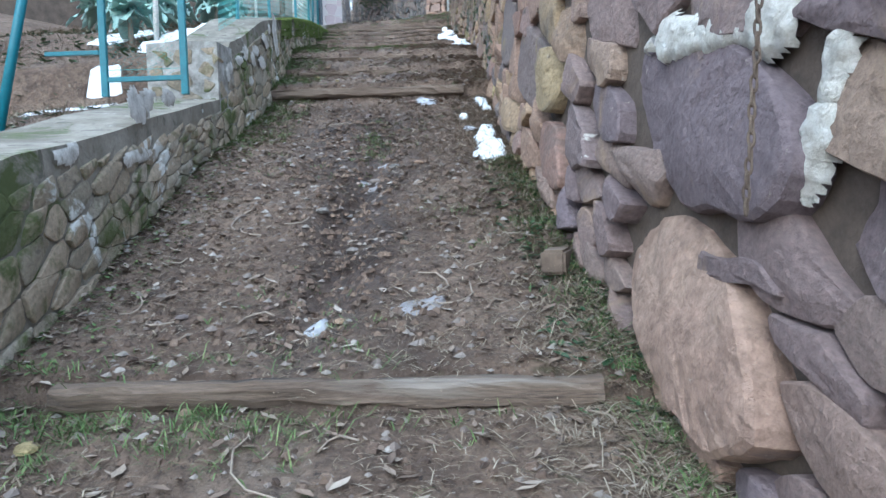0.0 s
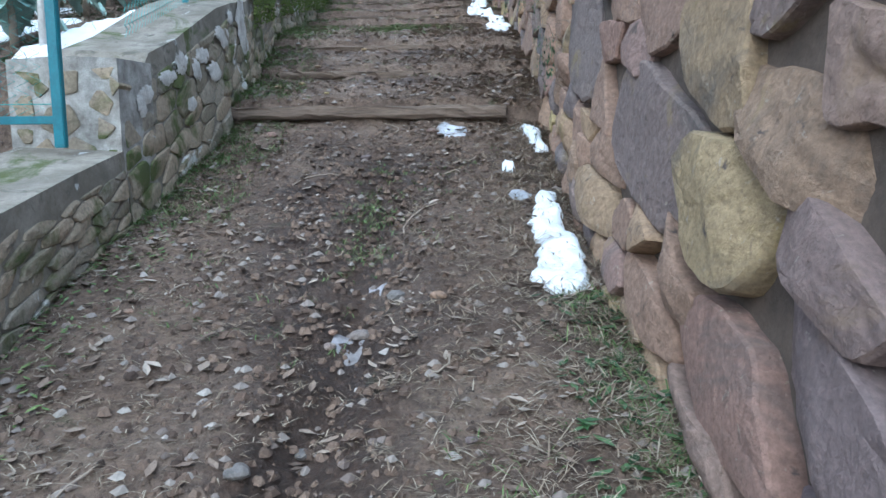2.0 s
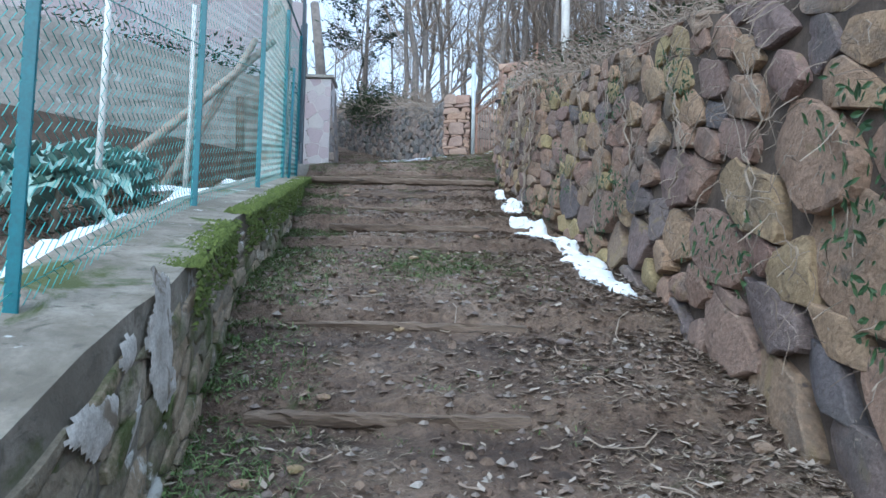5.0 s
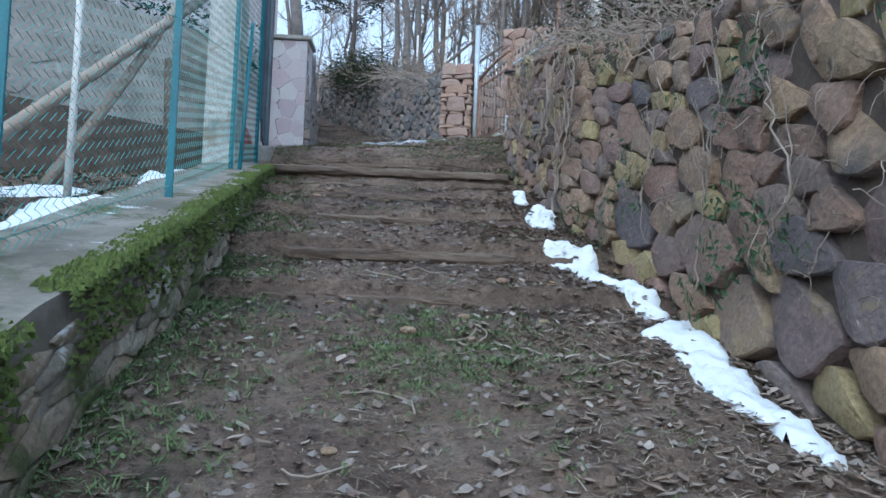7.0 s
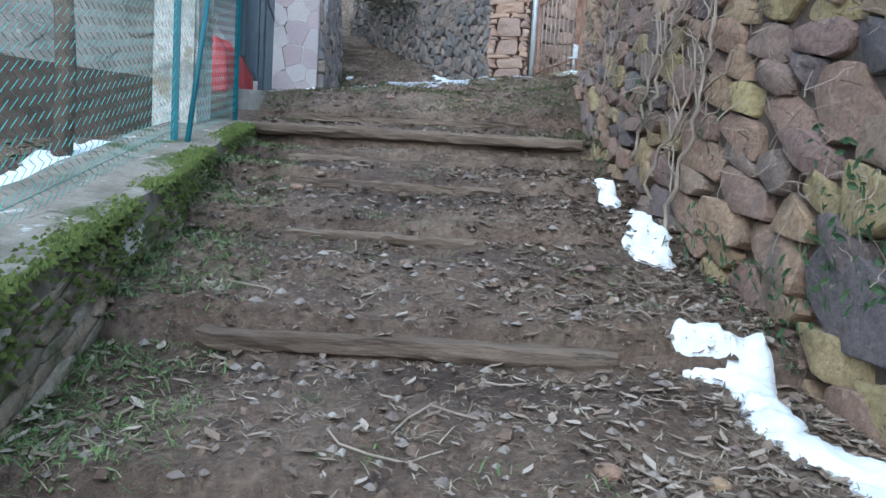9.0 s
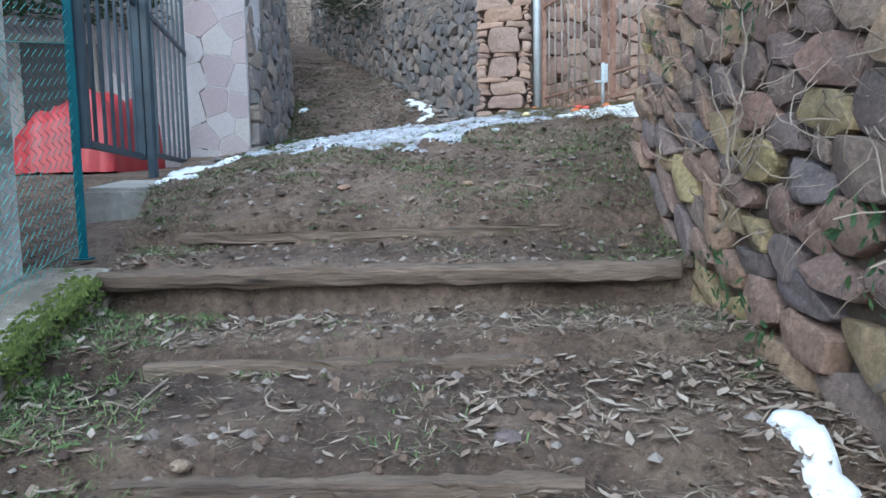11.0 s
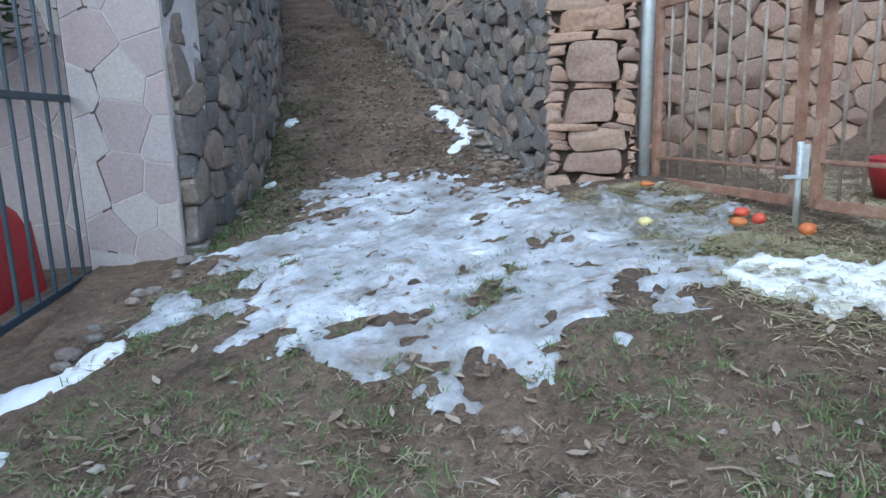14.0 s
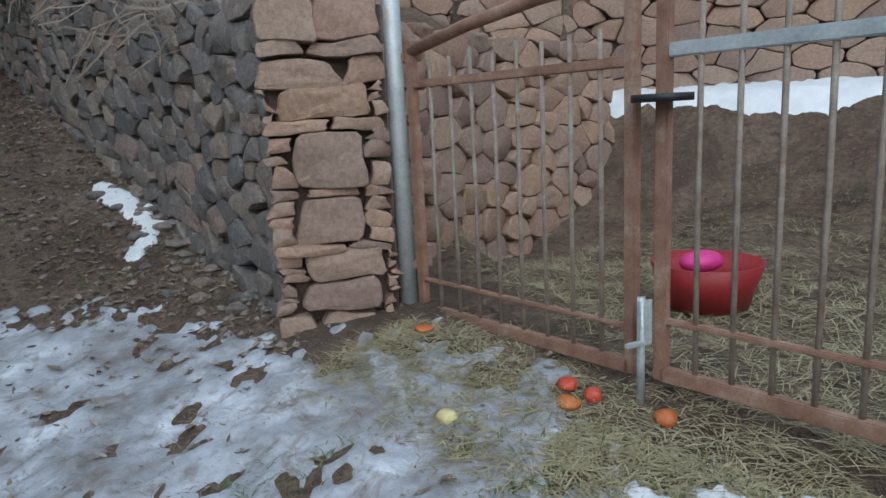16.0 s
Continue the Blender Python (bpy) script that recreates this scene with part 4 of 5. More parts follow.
POSTS = [(-1.95, 5.69, 2.77), (-2.22, 7.74, 3.36), (-2.25, 9.23, 3.74), (-2.53, 11.36, 4.23), (-2.66, 12.75, 4.50)]
for x, y, z in POSTS:
    garden_post(x, y, z, 1.95)
for (x0, y0, z0), (x1, y1, z1) in zip([(-1.66, 4.35, 2.3)] + POSTS, POSTS):
    chain_link("chain_link_netting", (x0, y0), (x1, y1), z0 + 0.03, z1 + 0.03, 1.85, 0.058, "blue-green plastic-coated chain-link netting above the garden wall")
for (x0, y0, z0), (x1, y1, z1) in (((-1.95, 5.0, 2.9), (-1.86, 5.5, 3.9)), ((-2.45, 11.32, 4.25), (-2.62, 12.2, 5.9))):
    br = thing("fence_brace", x0, y0, z0 - 0.1, "slanting blue-green iron brace of the fence", "brace", "fence braces")
    tube("bar", [(0, 0, 0), (x1 - x0, y1 - y0, z1 - z0)], 0.017, M_blue, br, 6)
rail = thing("fence_rail", -2.35, 10.2, 6.0, "thin blue-green top rail of the fence", "rail")
tube("bar", [(0.25, -2.75, -0.66), (0.07, -1.05, -0.30), (-0.15, 1.1, 0.19), (-0.3, 2.5, 0.44)], 0.012, M_blue, rail, 6)

wicket = thing("wicket_gate", -1.80, 4.02, 1.80, "blue-painted wicket frame with wire netting on the wall", "gate")
for x in (0.0, -0.58):
    part("stile", box_bm(0.05, 0.03, 1.5, (x, 0, 0.75), 0.004), M_blue, wicket)
part("rail", box_bm(0.54, 0.025, 0.035, (-0.29, 0, 0.12), 0.003), M_blue, wicket)
part("rail", box_bm(0.4, 0.025, 0.03, (-0.82, 0.02, 0.32), 0.003), M_blue, wicket)
net = chain_link("netting", (-0.56, 0.01), (-0.03, 0.01), 0.14, 0.14, 1.3, 0.06, "", wicket)
stake = thing("leaning_stake", -2.15, 2.5, 1.25, "leaning blue-painted iron stake in the garden", "stake")
tube("bar", [(0, 0, 0), (0.02, 0.55, 1.7)], 0.028, M_blue, stake, 6)

# pilaster at the start of the upper garden wall
pil = core("wall_pilaster", [(-1.62, 4.21), (-2.15, 4.21)], lambda x, y: 1.6, lambda x, y: 2.22, 1, 0.3, M_lime, "whitewashed end of the rubble wall", "wall", lean=0.0, inset=-0.02, down=0.1)
place, L = line_place([(-1.62, 4.19), (-2.15, 4.19)], lambda x, y: 1.62, 1, 0.0)
stone_face(pil, "stone", lambda s, h, r: M_moss_stone, place, L, 0.55, lambda s, h: 0.17, 61, 0.03, 0.012, 1.2)

# concrete wall behind the garden, on an earth bank
for name, line, z0, z1, thick, m, lab in (
    ("wall_garden_base", [(-8.5, 7.0), (-2.95, 12.3)], 3.4, 4.72, 0.5, M_core, "brown earth and rubble footing below the concrete wall"),
    ("wall_garden", [(-8.6, 7.1), (-3.0, 12.45)], 4.72, 5.75, 0.3, M_concrete, "stained grey concrete garden wall with exposed stones"),
    ("wall_garden_upper", [(-11.0, 10.0), (-5.4, 15.2)], 5.2, 6.9, 0.3, M_concrete, "grey concrete parapet of the upper yard")):
    core(name, line, lambda x, y, a=z0: a, lambda x, y, a=z1: a + 0.02 * n3(x * 2, y * 2), -1, thick, m, lab, lean=0.03, inset=0.0, down=0.0)
wg = bpy.data.objects["wall_garden"]
place, L = line_place([(-8.6, 7.1), (-3.0, 12.45)], lambda x, y: 4.72, -1, 0.03)
rnd = random.Random(5)
for poly in cells(L, 1.0, lambda s, h: 0.33, 71, 1.3):
    if rnd.random() < 0.6:
        (cs, ch), v, f = stone_mesh(poly, 0.05, 0.008, rnd)
        p, along, out = place(cs, ch)
        up = out.cross(along)
        ob = solid("stone", v, f, M_concrete, wg)
        ob.matrix_world = Matrix(((along.x, up.x, out.x, p.x), (along.y, up.y, out.y, p.y), (along.z, up.z, out.z, p.z), (0, 0, 0, 1)))
col = thing("plaster_column", -2.86, 12.25, 4.3, "peeling white plastered column beside the yard gate", "column", kind="structure")
part("shaft", box_bm(0.30, 0.30, 2.5, (0, 0, 1.25), 0.02), M_peel, col)
part("cap", box_bm(0.36, 0.36, 0.05, (0, 0, 2.52), 0.01), M_concrete, col)


# ---- yard gate of dark iron bars ----
def bar_gate(name, a, b, z0, h, label, mat, pitch=0.11, rails=(0.02, 0.95, 1.95), bar=0.011, stile=0.022):
    t = thing(name, a[0], a[1], z0, label, "gate")
    d = Vector((b[0] - a[0], b[1] - a[1], 0))
    L = d.length
    rot = Matrix.Rotation(math.atan2(d.y, d.x), 4, "Z")
    d.normalize()
    for s in (0.0, L):
        part("stile", box_bm(stile * 2, stile * 2, h, (d.x * s, d.y * s, h / 2), 0.004, rot), mat, t)
    for r in rails:
        part("rail", box_bm(L, 0.02, 0.036, (d.x * L / 2, d.y * L / 2, r), 0.003, rot), mat, t)
    n = int(L / pitch)
    for k in range(1, n):
        s = L * k / n
        part("bar", box_bm(bar * 1.5, bar * 1.5, h - 0.02, (d.x * s, d.y * s, h / 2), 0.002, rot), mat, t)
    return t


bar_gate("yard_gate", (-3.22, 15.70), (-2.90, 14.02), 5.03, 2.1, "tall dark blue iron bar gate, closed", M_iron, 0.18)
bar_gate("yard_gate", (-2.89, 13.96), (-2.64, 12.8), 5.0, 2.1, "second leaf of the dark blue iron bar gate", M_iron, 0.15)
gp = thing("gate_post", -2.84, 13.98, 4.85, "dark iron post between the gate leaves", "post")
part("shaft", box_bm(0.05, 0.05, 2.3, (0, 0, 1.15), 0.006), M_iron, gp)
part("latch", box_bm(0.12, 0.02, 0.03, (-0.08, -0.02, 1.2), 0.004), M_iron, gp)
kerb = tagged(part("kerb", box_bm(0.34, 2.5, 0.3, (0, 0, 0), 0.02), M_concrete), "worn concrete sill under the yard gate", "kerb", kind="structure")
kerb.matrix_world = pose(-2.94, 14.5, 4.77, 4.5, 0, 9)

# clad gate pillar and yard house wall in crazy-paved porphyry
def clad(name, a, b, z0, z1, thick, label, seed, size, holes=(), lean_right=0.0, flat=1.0):
    w = core(name, [a, b], lambda x, y: z0, lambda x, y: z1, -1, thick, M_joint, label, "wall", lean=0.0, inset=0.0, down=0.2)
    place, L = line_place([a, b], lambda x, y: z0, -1, 0.0)
    rnd = random.Random(seed)
    for poly in cells(L, z1 - z0, lambda s, h: size, seed, flat):
        (cs, ch), v, f = stone_mesh(poly, 0.005, 0.004, rnd, 0.02, False)
        if any(h0 < cs < h1 and g0 < ch < g1 for h0, h1, g0, g1 in holes):
            continue
        v = [(x, y, z * 0.4 + 0.004) for x, y, z in v]
        p, along, out = place(cs, ch)
        up = out.cross(along)
        ob = solid("slab", v, f, M_clad, w)
        ob.matrix_world = Matrix(((along.x, up.x, out.x, p.x), (along.y, up.y, out.y, p.y), (along.z, up.z, out.z, p.z), (0, 0, 0, 1)))
    return w


clad("gate_pillar_clad", (-3.20, 15.62), (-2.68, 15.62), 5.0, 6.85, 0.5, "gate pillar clad in purple-grey crazy paving", 81, 0.24)
cap = tagged(part("pillar_cap", box_bm(0.62, 0.6, 0.06, (-2.94, 15.87, 6.89), 0.01), M_concrete), "flat concrete cap on the clad pillar", "cap", kind="structure")
clad("yard_house_wall", (-8.0, 14.4), (-3.22, 16.0), 4.9, 8.4, 0.4, "house wall clad in pale-jointed porphyry slabs", 82, 0.36, holes=((3.55, 4.3, 0.15, 1.2),))
win = thing("window_1", -4.28, 15.58, 5.1, "black unglazed cellar window opening", "window", kind="structure", rz=18.5)
part("opening", box_bm(0.55, 0.06, 0.95, (0, 0, 0.5), 0.004), M_black, win)
part("window_frame", box_bm(0.05, 0.09, 1.0, (-0.29, 0, 0.5), 0.004), M_concrete, win)
part("window_frame", box_bm(0.05, 0.09, 1.0, (0.29, 0, 0.5), 0.004), M_concrete, win)
part("window_sill", box_bm(0.66, 0.12, 0.05, (0, 0, 1.0), 0.004), M_concrete, win)


def tarp(x, y, z, sx, sy, sz):
    v, f, n = [], [], 22
    for j in range(n):
        for i in range(n):
            u, w = i / (n - 1) * 2 - 1, j / (n - 1) * 2 - 1
            k = max(0.0, 1 - max(abs(u), abs(w)) ** 4)
            zz = sz * k ** 0.35 * (0.8 + 0.25 * u + 0.25 * n3(u * 2, w * 2, 3)) + 0.02 * n3(u * 6, w * 6, 1) + 0.09 * abs(n3(u * 2.5 + 4, w * 2.5, 6)) * k
            v.append((x + u * sx * (1 + 0.08 * n3(w * 3, 1)), y + w * sy * (1 + 0.08 * n3(u * 3, 2)), z + max(0, zz)))
    for j in range(n - 1):
        for i in range(n - 1):
            f.append((j * n + i, j * n + i + 1, (j + 1) * n + i + 1, (j + 1) * n + i))
    return tagged(solid("tarpaulin", v, f, M_red, smooth=True), "crumpled red tarpaulin over a heap in the yard", "tarpaulin")


tarp(-3.72, 15.0, 4.95, 0.36, 0.5, 0.62)

# ---- rusty paddock gate ----
post = thing("gate_post", -0.13, 16.0, 5.3, "tall galvanised pipe post with rusty foot", "post")
tube("pipe", [(0, 0, 0), (0, 0, 2.05)], 0.038, M_zinc, post, 14)
part("pipe_cap", box_bm(0.06, 0.06, 0.012, (0, 0, 2.055), 0.004), M_zinc, post)
for z in (0.34, 1.2):
    part("hinge", box_bm(0.10, 0.025, 0.035, (0.06, -0.02, z), 0.004), M_rust, post)
ga, gb = (-0.075, 15.95), (0.235, 14.96)


def paddock_gate(name, a, b, z0, label, top, rail_mat, rails, pitch, bar_top):
    t = thing(name, a[0], a[1], z0, label, "gate")
    d = Vector((b[0] - a[0], b[1] - a[1], 0))
    L = d.length
    rot = Matrix.Rotation(math.atan2(d.y, d.x), 4, "Z")
    d.normalize()
    for s in (0.0, L):
        part("stile", box_bm(0.04, 0.035, top, (d.x * s, d.y * s, top / 2), 0.004, rot), M_rust, t)
    part("bottom_rail", box_bm(L, 0.035, 0.045, (d.x * L / 2, d.y * L / 2, 0.02), 0.004, rot), M_rust, t)
    for z, th, m in rails:
        part("rail", box_bm(L, 0.025, th, (d.x * L / 2, d.y * L / 2, z), 0.004, rot), m, t)
    n = int(L / pitch)
    for k in range(1, n):
        s = L * k / n
        jz = 0.012 * math.sin(k * 2.7)
        tube("bar", [(d.x * s, d.y * s, 0.02), (d.x * s + 0.004 * math.sin(k * 5), d.y * s, bar_top * 0.5), (d.x * s, d.y * s, bar_top + jz)], 0.0085, M_bar, t, 6)
    return t


paddock_gate("paddock_gate", ga, gb, 5.43, "rusty iron bar gate of the paddock, closed", 1.13, M_rust, ((0.96, 0.032, M_rust), (0.15, 0.014, M_rust)), 0.104, 1.06)
gt = bpy.data.objects["paddock_gate"]
tube("top_rail", [(0.0, 0.0, 1.09), (0.10, -0.33, 1.15), (0.2, -0.66, 1.19), (0.31, -0.99, 1.21)], 0.024, M_rust, gt, 6)
paddock_gate("bar_fence", (0.275, 14.87), (0.66, 13.72), 5.43, "rusty fixed panel of bars beside the gate", 1.4, M_zinc, ((0.98, 0.04, M_zinc), (0.19, 0.018, M_rust)), 0.105, 1.18)
latch = thing("gate_bolt", 0.225, 14.9, 5.36, "zinc drop bolt on the paddock gate", "bolt")
tube("rod", [(-0.02, -0.02, 0), (-0.02, -0.02, 0.34)], 0.013, M_zinc, latch, 8)
part("plate", box_bm(0.05, 0.01, 0.14, (-0.01, -0.025, 0.26), 0.002), M_zinc, latch)
part("handle", box_bm(0.07, 0.015, 0.015, (-0.05, -0.03, 0.2), 0.003), M_zinc, latch)
disc = thing("rubber_ring", 0.24, 14.86, 6.27, "flat black rubber disc on the gate post", "ring")
tube("disc", [(0, -0.02, 0), (0, -0.02, 0.022)], 0.085, M_black, disc, 20)


def bucket(x, y, z):
    t = thing("feed_tub", x, y, z, "red plastic feed tub with a pink scoop", "tub")
    bm = bmesh.new()
    bmesh.ops.create_cone(bm, cap_ends=False, segments=28, radius1=0.18, radius2=0.24, depth=0.20, matrix=pose(0, 0, 0.10))
    bmesh.ops.solidify(bm, geom=bm.faces[:], thickness=0.008)
    part("tub", bm, M_red, t, smooth=True)
    bm = bmesh.new()
    bmesh.ops.create_circle(bm, cap_ends=True, segments=28, radius=0.18, matrix=pose(0, 0, 0.012))
    part("bottom", bm, M_red, t)
    bm = bmesh.new()
    bmesh.ops.create_uvsphere(bm, u_segments=16, v_segments=8, radius=0.11, matrix=pose(-0.03, 0, 0.20) @ Matrix.Diagonal((1, 0.7, 0.45, 1)))
    part("scoop", bm, M_pink, t, "bright pink plastic scoop", True)


bucket(1.12, 15.55, 5.37)

# ---- food scraps and hay at the gate ----
def lump(name, x, y, r, mat, label, cat, squash=0.8, seed=0):
    bm = bmesh.new()
    bmesh.ops.create_icosphere(bm, subdivisions=3, radius=r)
    for q in bm.verts:
        q.co *= 1 + 0.18 * n3(q.co.x / r + seed, q.co.y / r, q.co.z / r)
        q.co.z *= squash
    bmesh.ops.translate(bm, vec=(x, y, land_z(x, y) + r * squash * 0.8), verts=bm.verts)
    tagged(part(name, bm, mat, smooth=True), label, cat)


lump("squash", 0.20, 14.76, 0.034, M_fruit, "piece of orange squash lying in hay", "squash", 0.8, 1)
lump("squash", 0.02, 15.0, 0.04, M_fruit, "orange squash rind on the icy ground", "squash", 0.5, 2)
lump("squash", -0.2, 15.65, 0.035, M_fruit, "orange scrap of squash in straw", "squash", 0.4, 3)
lump("tomato", 0.06, 15.06, 0.035, M_tomato, "red vegetable scrap beside the gate", "vegetable", 0.6, 4)
lump("tomato", 0.1, 14.98, 0.03, M_tomato, "pale pink vegetable scrap beside the gate", "vegetable", 0.8, 5)
lump("apple", -0.34, 15.12, 0.035, M_apple, "half-eaten yellow apple on the ice", "apple", 0.7, 6)
lump("tomato", 0.42, 14.1, 0.034, M_tomato, "dull red apple on the ground by the panel", "apple", 0.9, 7)


# ---- scatter: leaves, grass, pebbles ----
def scatter(name, count, spot, shape, mat, label, cat, seed):
    rnd = random.Random(seed)
    v, f = [], []
    for _ in range(count):
        q = spot(rnd)
        if q is None:
            continue
        x, y = q
        shape(v, f, x, y, land_z(x, y), rnd)
    return tagged(solid(name, v, f, mat), label, cat, kind="stuff")


def leaf(v, f, x, y, z, rnd, lo=0.014, hi=0.036):
    L, a = rnd.uniform(lo, hi), rnd.uniform(0, 6.283)
    w, c = L * rnd.uniform(0.22, 0.5), rnd.uniform(0.1, 0.6)
    ca, sa = math.cos(a), math.sin(a)
    tilt = rnd.uniform(-0.35, 0.5)
    b = len(v)
    for px, py, pz in ((-L, 0, 0), (-L * 0.3, w, c * w), (L * 0.5, w * 0.8, c * w * 1.2), (L, 0, 0.3 * L), (L * 0.5, -w * 0.8, c * w), (-L * 0.3, -w, c * w * 1.1), (0, 0, 0)):
        v.append((x + px * ca - py * sa, y + px * sa + py * ca, z + 0.008 + pz + abs(tilt) * (px + L) * 0.4))
    f.extend([(b, b + 6, b + 1), (b + 1, b + 6, b + 2), (b + 2, b + 6, b + 3), (b + 3, b + 6, b + 4), (b + 4, b + 6, b + 5), (b + 5, b + 6, b)])


def blade(v, f, x, y, z, rnd, lo=0.02, hi=0.07, lie=0.5, n=5):
    for _ in range(n):
        L, a, w = rnd.uniform(lo, hi), rnd.uniform(0, 6.283), rnd.uniform(0.0009, 0.0021)
        up = L * (1 - lie) * rnd.uniform(0.3, 1)
        dx, dy = math.cos(a) * L, math.sin(a) * L
        ox, oy = rnd.gauss(0, 0.02), rnd.gauss(0, 0.02)
        b = len(v)
        v.extend([(x + ox - dy / L * w, y + oy + dx / L * w, z), (x + ox + dy / L * w, y + oy - dx / L * w, z), (x + ox + dx * 0.5 + dy / L * w, y + oy + dy * 0.5 - dx / L * w, z + up * 0.8 + 0.004), (x + ox + dx * 0.5 - dy / L * w, y + oy + dy * 0.5 + dx / L * w, z + up * 0.8 + 0.004), (x + ox + dx, y + oy + dy, z + up + 0.003)])
        f.extend([(b, b + 1, b + 2, b + 3), (b + 3, b + 2, b + 4)])


def pebble(v, f, x, y, z, rnd):
    r = 0.004 + 0.024 * rnd.random() ** 2.4
    b = len(v)
    for px, py, pz in ((1, 0, 0), (0.3, 0.9, 0.1), (-0.8, 0.6, 0), (-0.9, -0.4, 0.1), (0.2, -1, 0), (0, 0, 0.8), (0.4, 0.1, 0.7)):
        v.append((x + px * r * rnd.uniform(0.7, 1.2), y + py * r * rnd.uniform(0.7, 1.2), z - 0.002 + pz * r * rnd.uniform(0.6, 1.0)))
    f.extend([(b, b + 1, b + 6), (b + 1, b + 2, b + 5, b + 6), (b + 2, b + 3, b + 5), (b + 3, b + 4, b + 5), (b + 4, b, b + 6, b + 5)])


def clod(v, f, x, y, z, rnd):
    r = 0.005 + 0.02 * rnd.random() ** 3
    b = len(v)
    for k in range(6):
        a = k * 1.047 + rnd.uniform(-0.3, 0.3)
        q = r * rnd.uniform(0.75, 1.3)
        v.append((x + q * math.cos(a), y + q * math.sin(a), z - 0.004))
    for k in range(4):
        a = k * 1.571 + rnd.uniform(-0.4, 0.4)
        q = r * rnd.uniform(0.3, 0.75)
        v.append((x + q * math.cos(a), y + q * math.sin(a), z + r * rnd.uniform(0.35, 0.8)))
    f.extend([(b + 6, b + 7, b + 8, b + 9), (b, b + 1, b + 7, b + 6), (b + 1, b + 2, b + 7), (b + 2, b + 3, b + 8, b + 7), (b + 3, b + 4, b + 9, b + 8), (b + 4, b + 5, b + 9), (b + 5, b, b + 6, b + 9)])


def edges(y):
    if y < 12.6:
        return lerp(y, LEFT_Y, LEFT_X), lerp(y, RIGHT_Y, RIGHT_X)
    if y < 15.7:
        return -2.6, (0.0 if y < 13.4 else 0.2)
    return alley_x(ALLEY_L, y), alley_x(ALLEY_R, max(y, 16.2))


def on_path(y0, y1, lo=0.0, hi=1.0, bias=None, clump=None):
    def spot(rnd):
        y = rnd.uniform(y0, y1)
        a, b = edges(y)
        u = rnd.random()
        if bias == "edges":
            u = u * u * 0.5 if rnd.random() < 0.5 else 1 - u * u * 0.5
        elif bias == "right":
            u = 1 - u ** 1.8
        elif bias == "left":
            u = u ** 2.2
        x = a + (b - a) * (lo + (hi - lo) * u)
        if clump and n3(x * clump[0], y * clump[0], clump[1]) < clump[2]:
            return None
        return x, y
    return spot


scatter("fallen_leaves", 3600, on_path(-0.5, 12.6, bias="edges"), leaf, M_leaf, "dry brown leaves littering the path edges", "leaves", 1)
scatter("fallen_leaves", 3000, on_path(5.4, 11.8, 0.55, 0.99, bias="right"), leaf, M_leaf, "drift of dry leaves at the wall foot", "leaves", 2)
scatter("fallen_leaves", 220, on_path(12.6, 15.4), leaf, M_leaf, "crumpled leaves on the slope below the gate", "leaves", 21)
scatter("fallen_leaves", 1500, on_path(-0.5, 19.0), leaf, M_leaf, "scattered crumpled leaves on the soil", "leaves", 3)
scatter("dead_grass", 13000, on_path(-0.6, 13.6, clump=(1.7, 3, -0.15)), lambda *q: blade(*q, 0.02, 0.08, 0.85, 4), M_straw, "flattened dead grass on the trodden path", "grass", 4)
scatter("dead_grass", 4000, on_path(-0.6, 12.5, 0.6, 1.0, bias="right"), lambda *q: blade(*q, 0.03, 0.10, 0.75, 4), M_straw, "dead grass along the foot of the wall", "grass", 5)
scatter("dead_grass", 4500, on_path(12.6, 15.8, clump=(1.5, 8, -0.1)), lambda *q: blade(*q, 0.02, 0.07, 0.8, 4), M_straw, "flattened dead grass on the slope", "grass", 6)
scatter("grass", 2600, on_path(-0.6, 15.0, clump=(1.3, 21, 0.22)), lambda *q: blade(*q, 0.015, 0.05, 0.45, 6), M_grass, "sparse green grass on the path", "grass", 7)
scatter("grass", 2400, on_path(4.2, 12.4, 0.0, 0.2, bias="left"), lambda *q: blade(*q, 0.02, 0.07, 0.4, 6), M_grass, "green weeds along the low wall foot", "grass", 8)
scatter("grass", 420, on_path(12.4, 13.9, 0.80, 1.0, bias="right"), lambda *q: blade(*q, 0.02, 0.05, 0.45, 5), M_grass, "fresh green grass at the wall end", "grass", 9)
scatter("grass", 4200, on_path(12.6, 15.2, clump=(2.4, 51, 0.02)), lambda *q: blade(*q, 0.015, 0.05, 0.5, 6), M_grass, "thin green grass on the slope below the gate", "grass", 17)
scatter("grass", 900, lambda r: (-0.85 + r.gauss(0, 0.28), 8.35 + r.gauss(0, 0.3)), lambda *q: blade(*q, 0.015, 0.05, 0.5, 6), M_grass, "patch of short green grass in mid-path", "grass", 18)
scatter("grass", 170, lambda r: (-0.5 + r.gauss(0, 0.06), 4.35 + r.gauss(0, 0.35)), lambda *q: blade(*q, 0.015, 0.05, 0.4, 6), M_grass, "mossy grass tufts beside the gully", "grass", 19)
scatter("grass", 260, lambda r: (-1.0 + r.gauss(0, 0.5), 1.2 + r.gauss(0, 0.12)), lambda *q: blade(*q, 0.03, 0.08, 0.3, 6), M_grass, "grass tufts against the lowest log", "grass", 20)
scatter("grass", 900, on_path(15.6, 19.0, 0.0, 0.22, bias="left"), lambda *q: blade(*q, 0.02, 0.06, 0.4, 6), M_grass, "green growth along the lane wall", "grass", 10)
scatter("weed_leaves", 3600, on_path(-0.4, 12.4, 0.0, 0.14, bias="left"), lambda *q: leaf(*q, 0.008, 0.02), M_grass, "small green weeds at the wall foot", "weeds", 11)
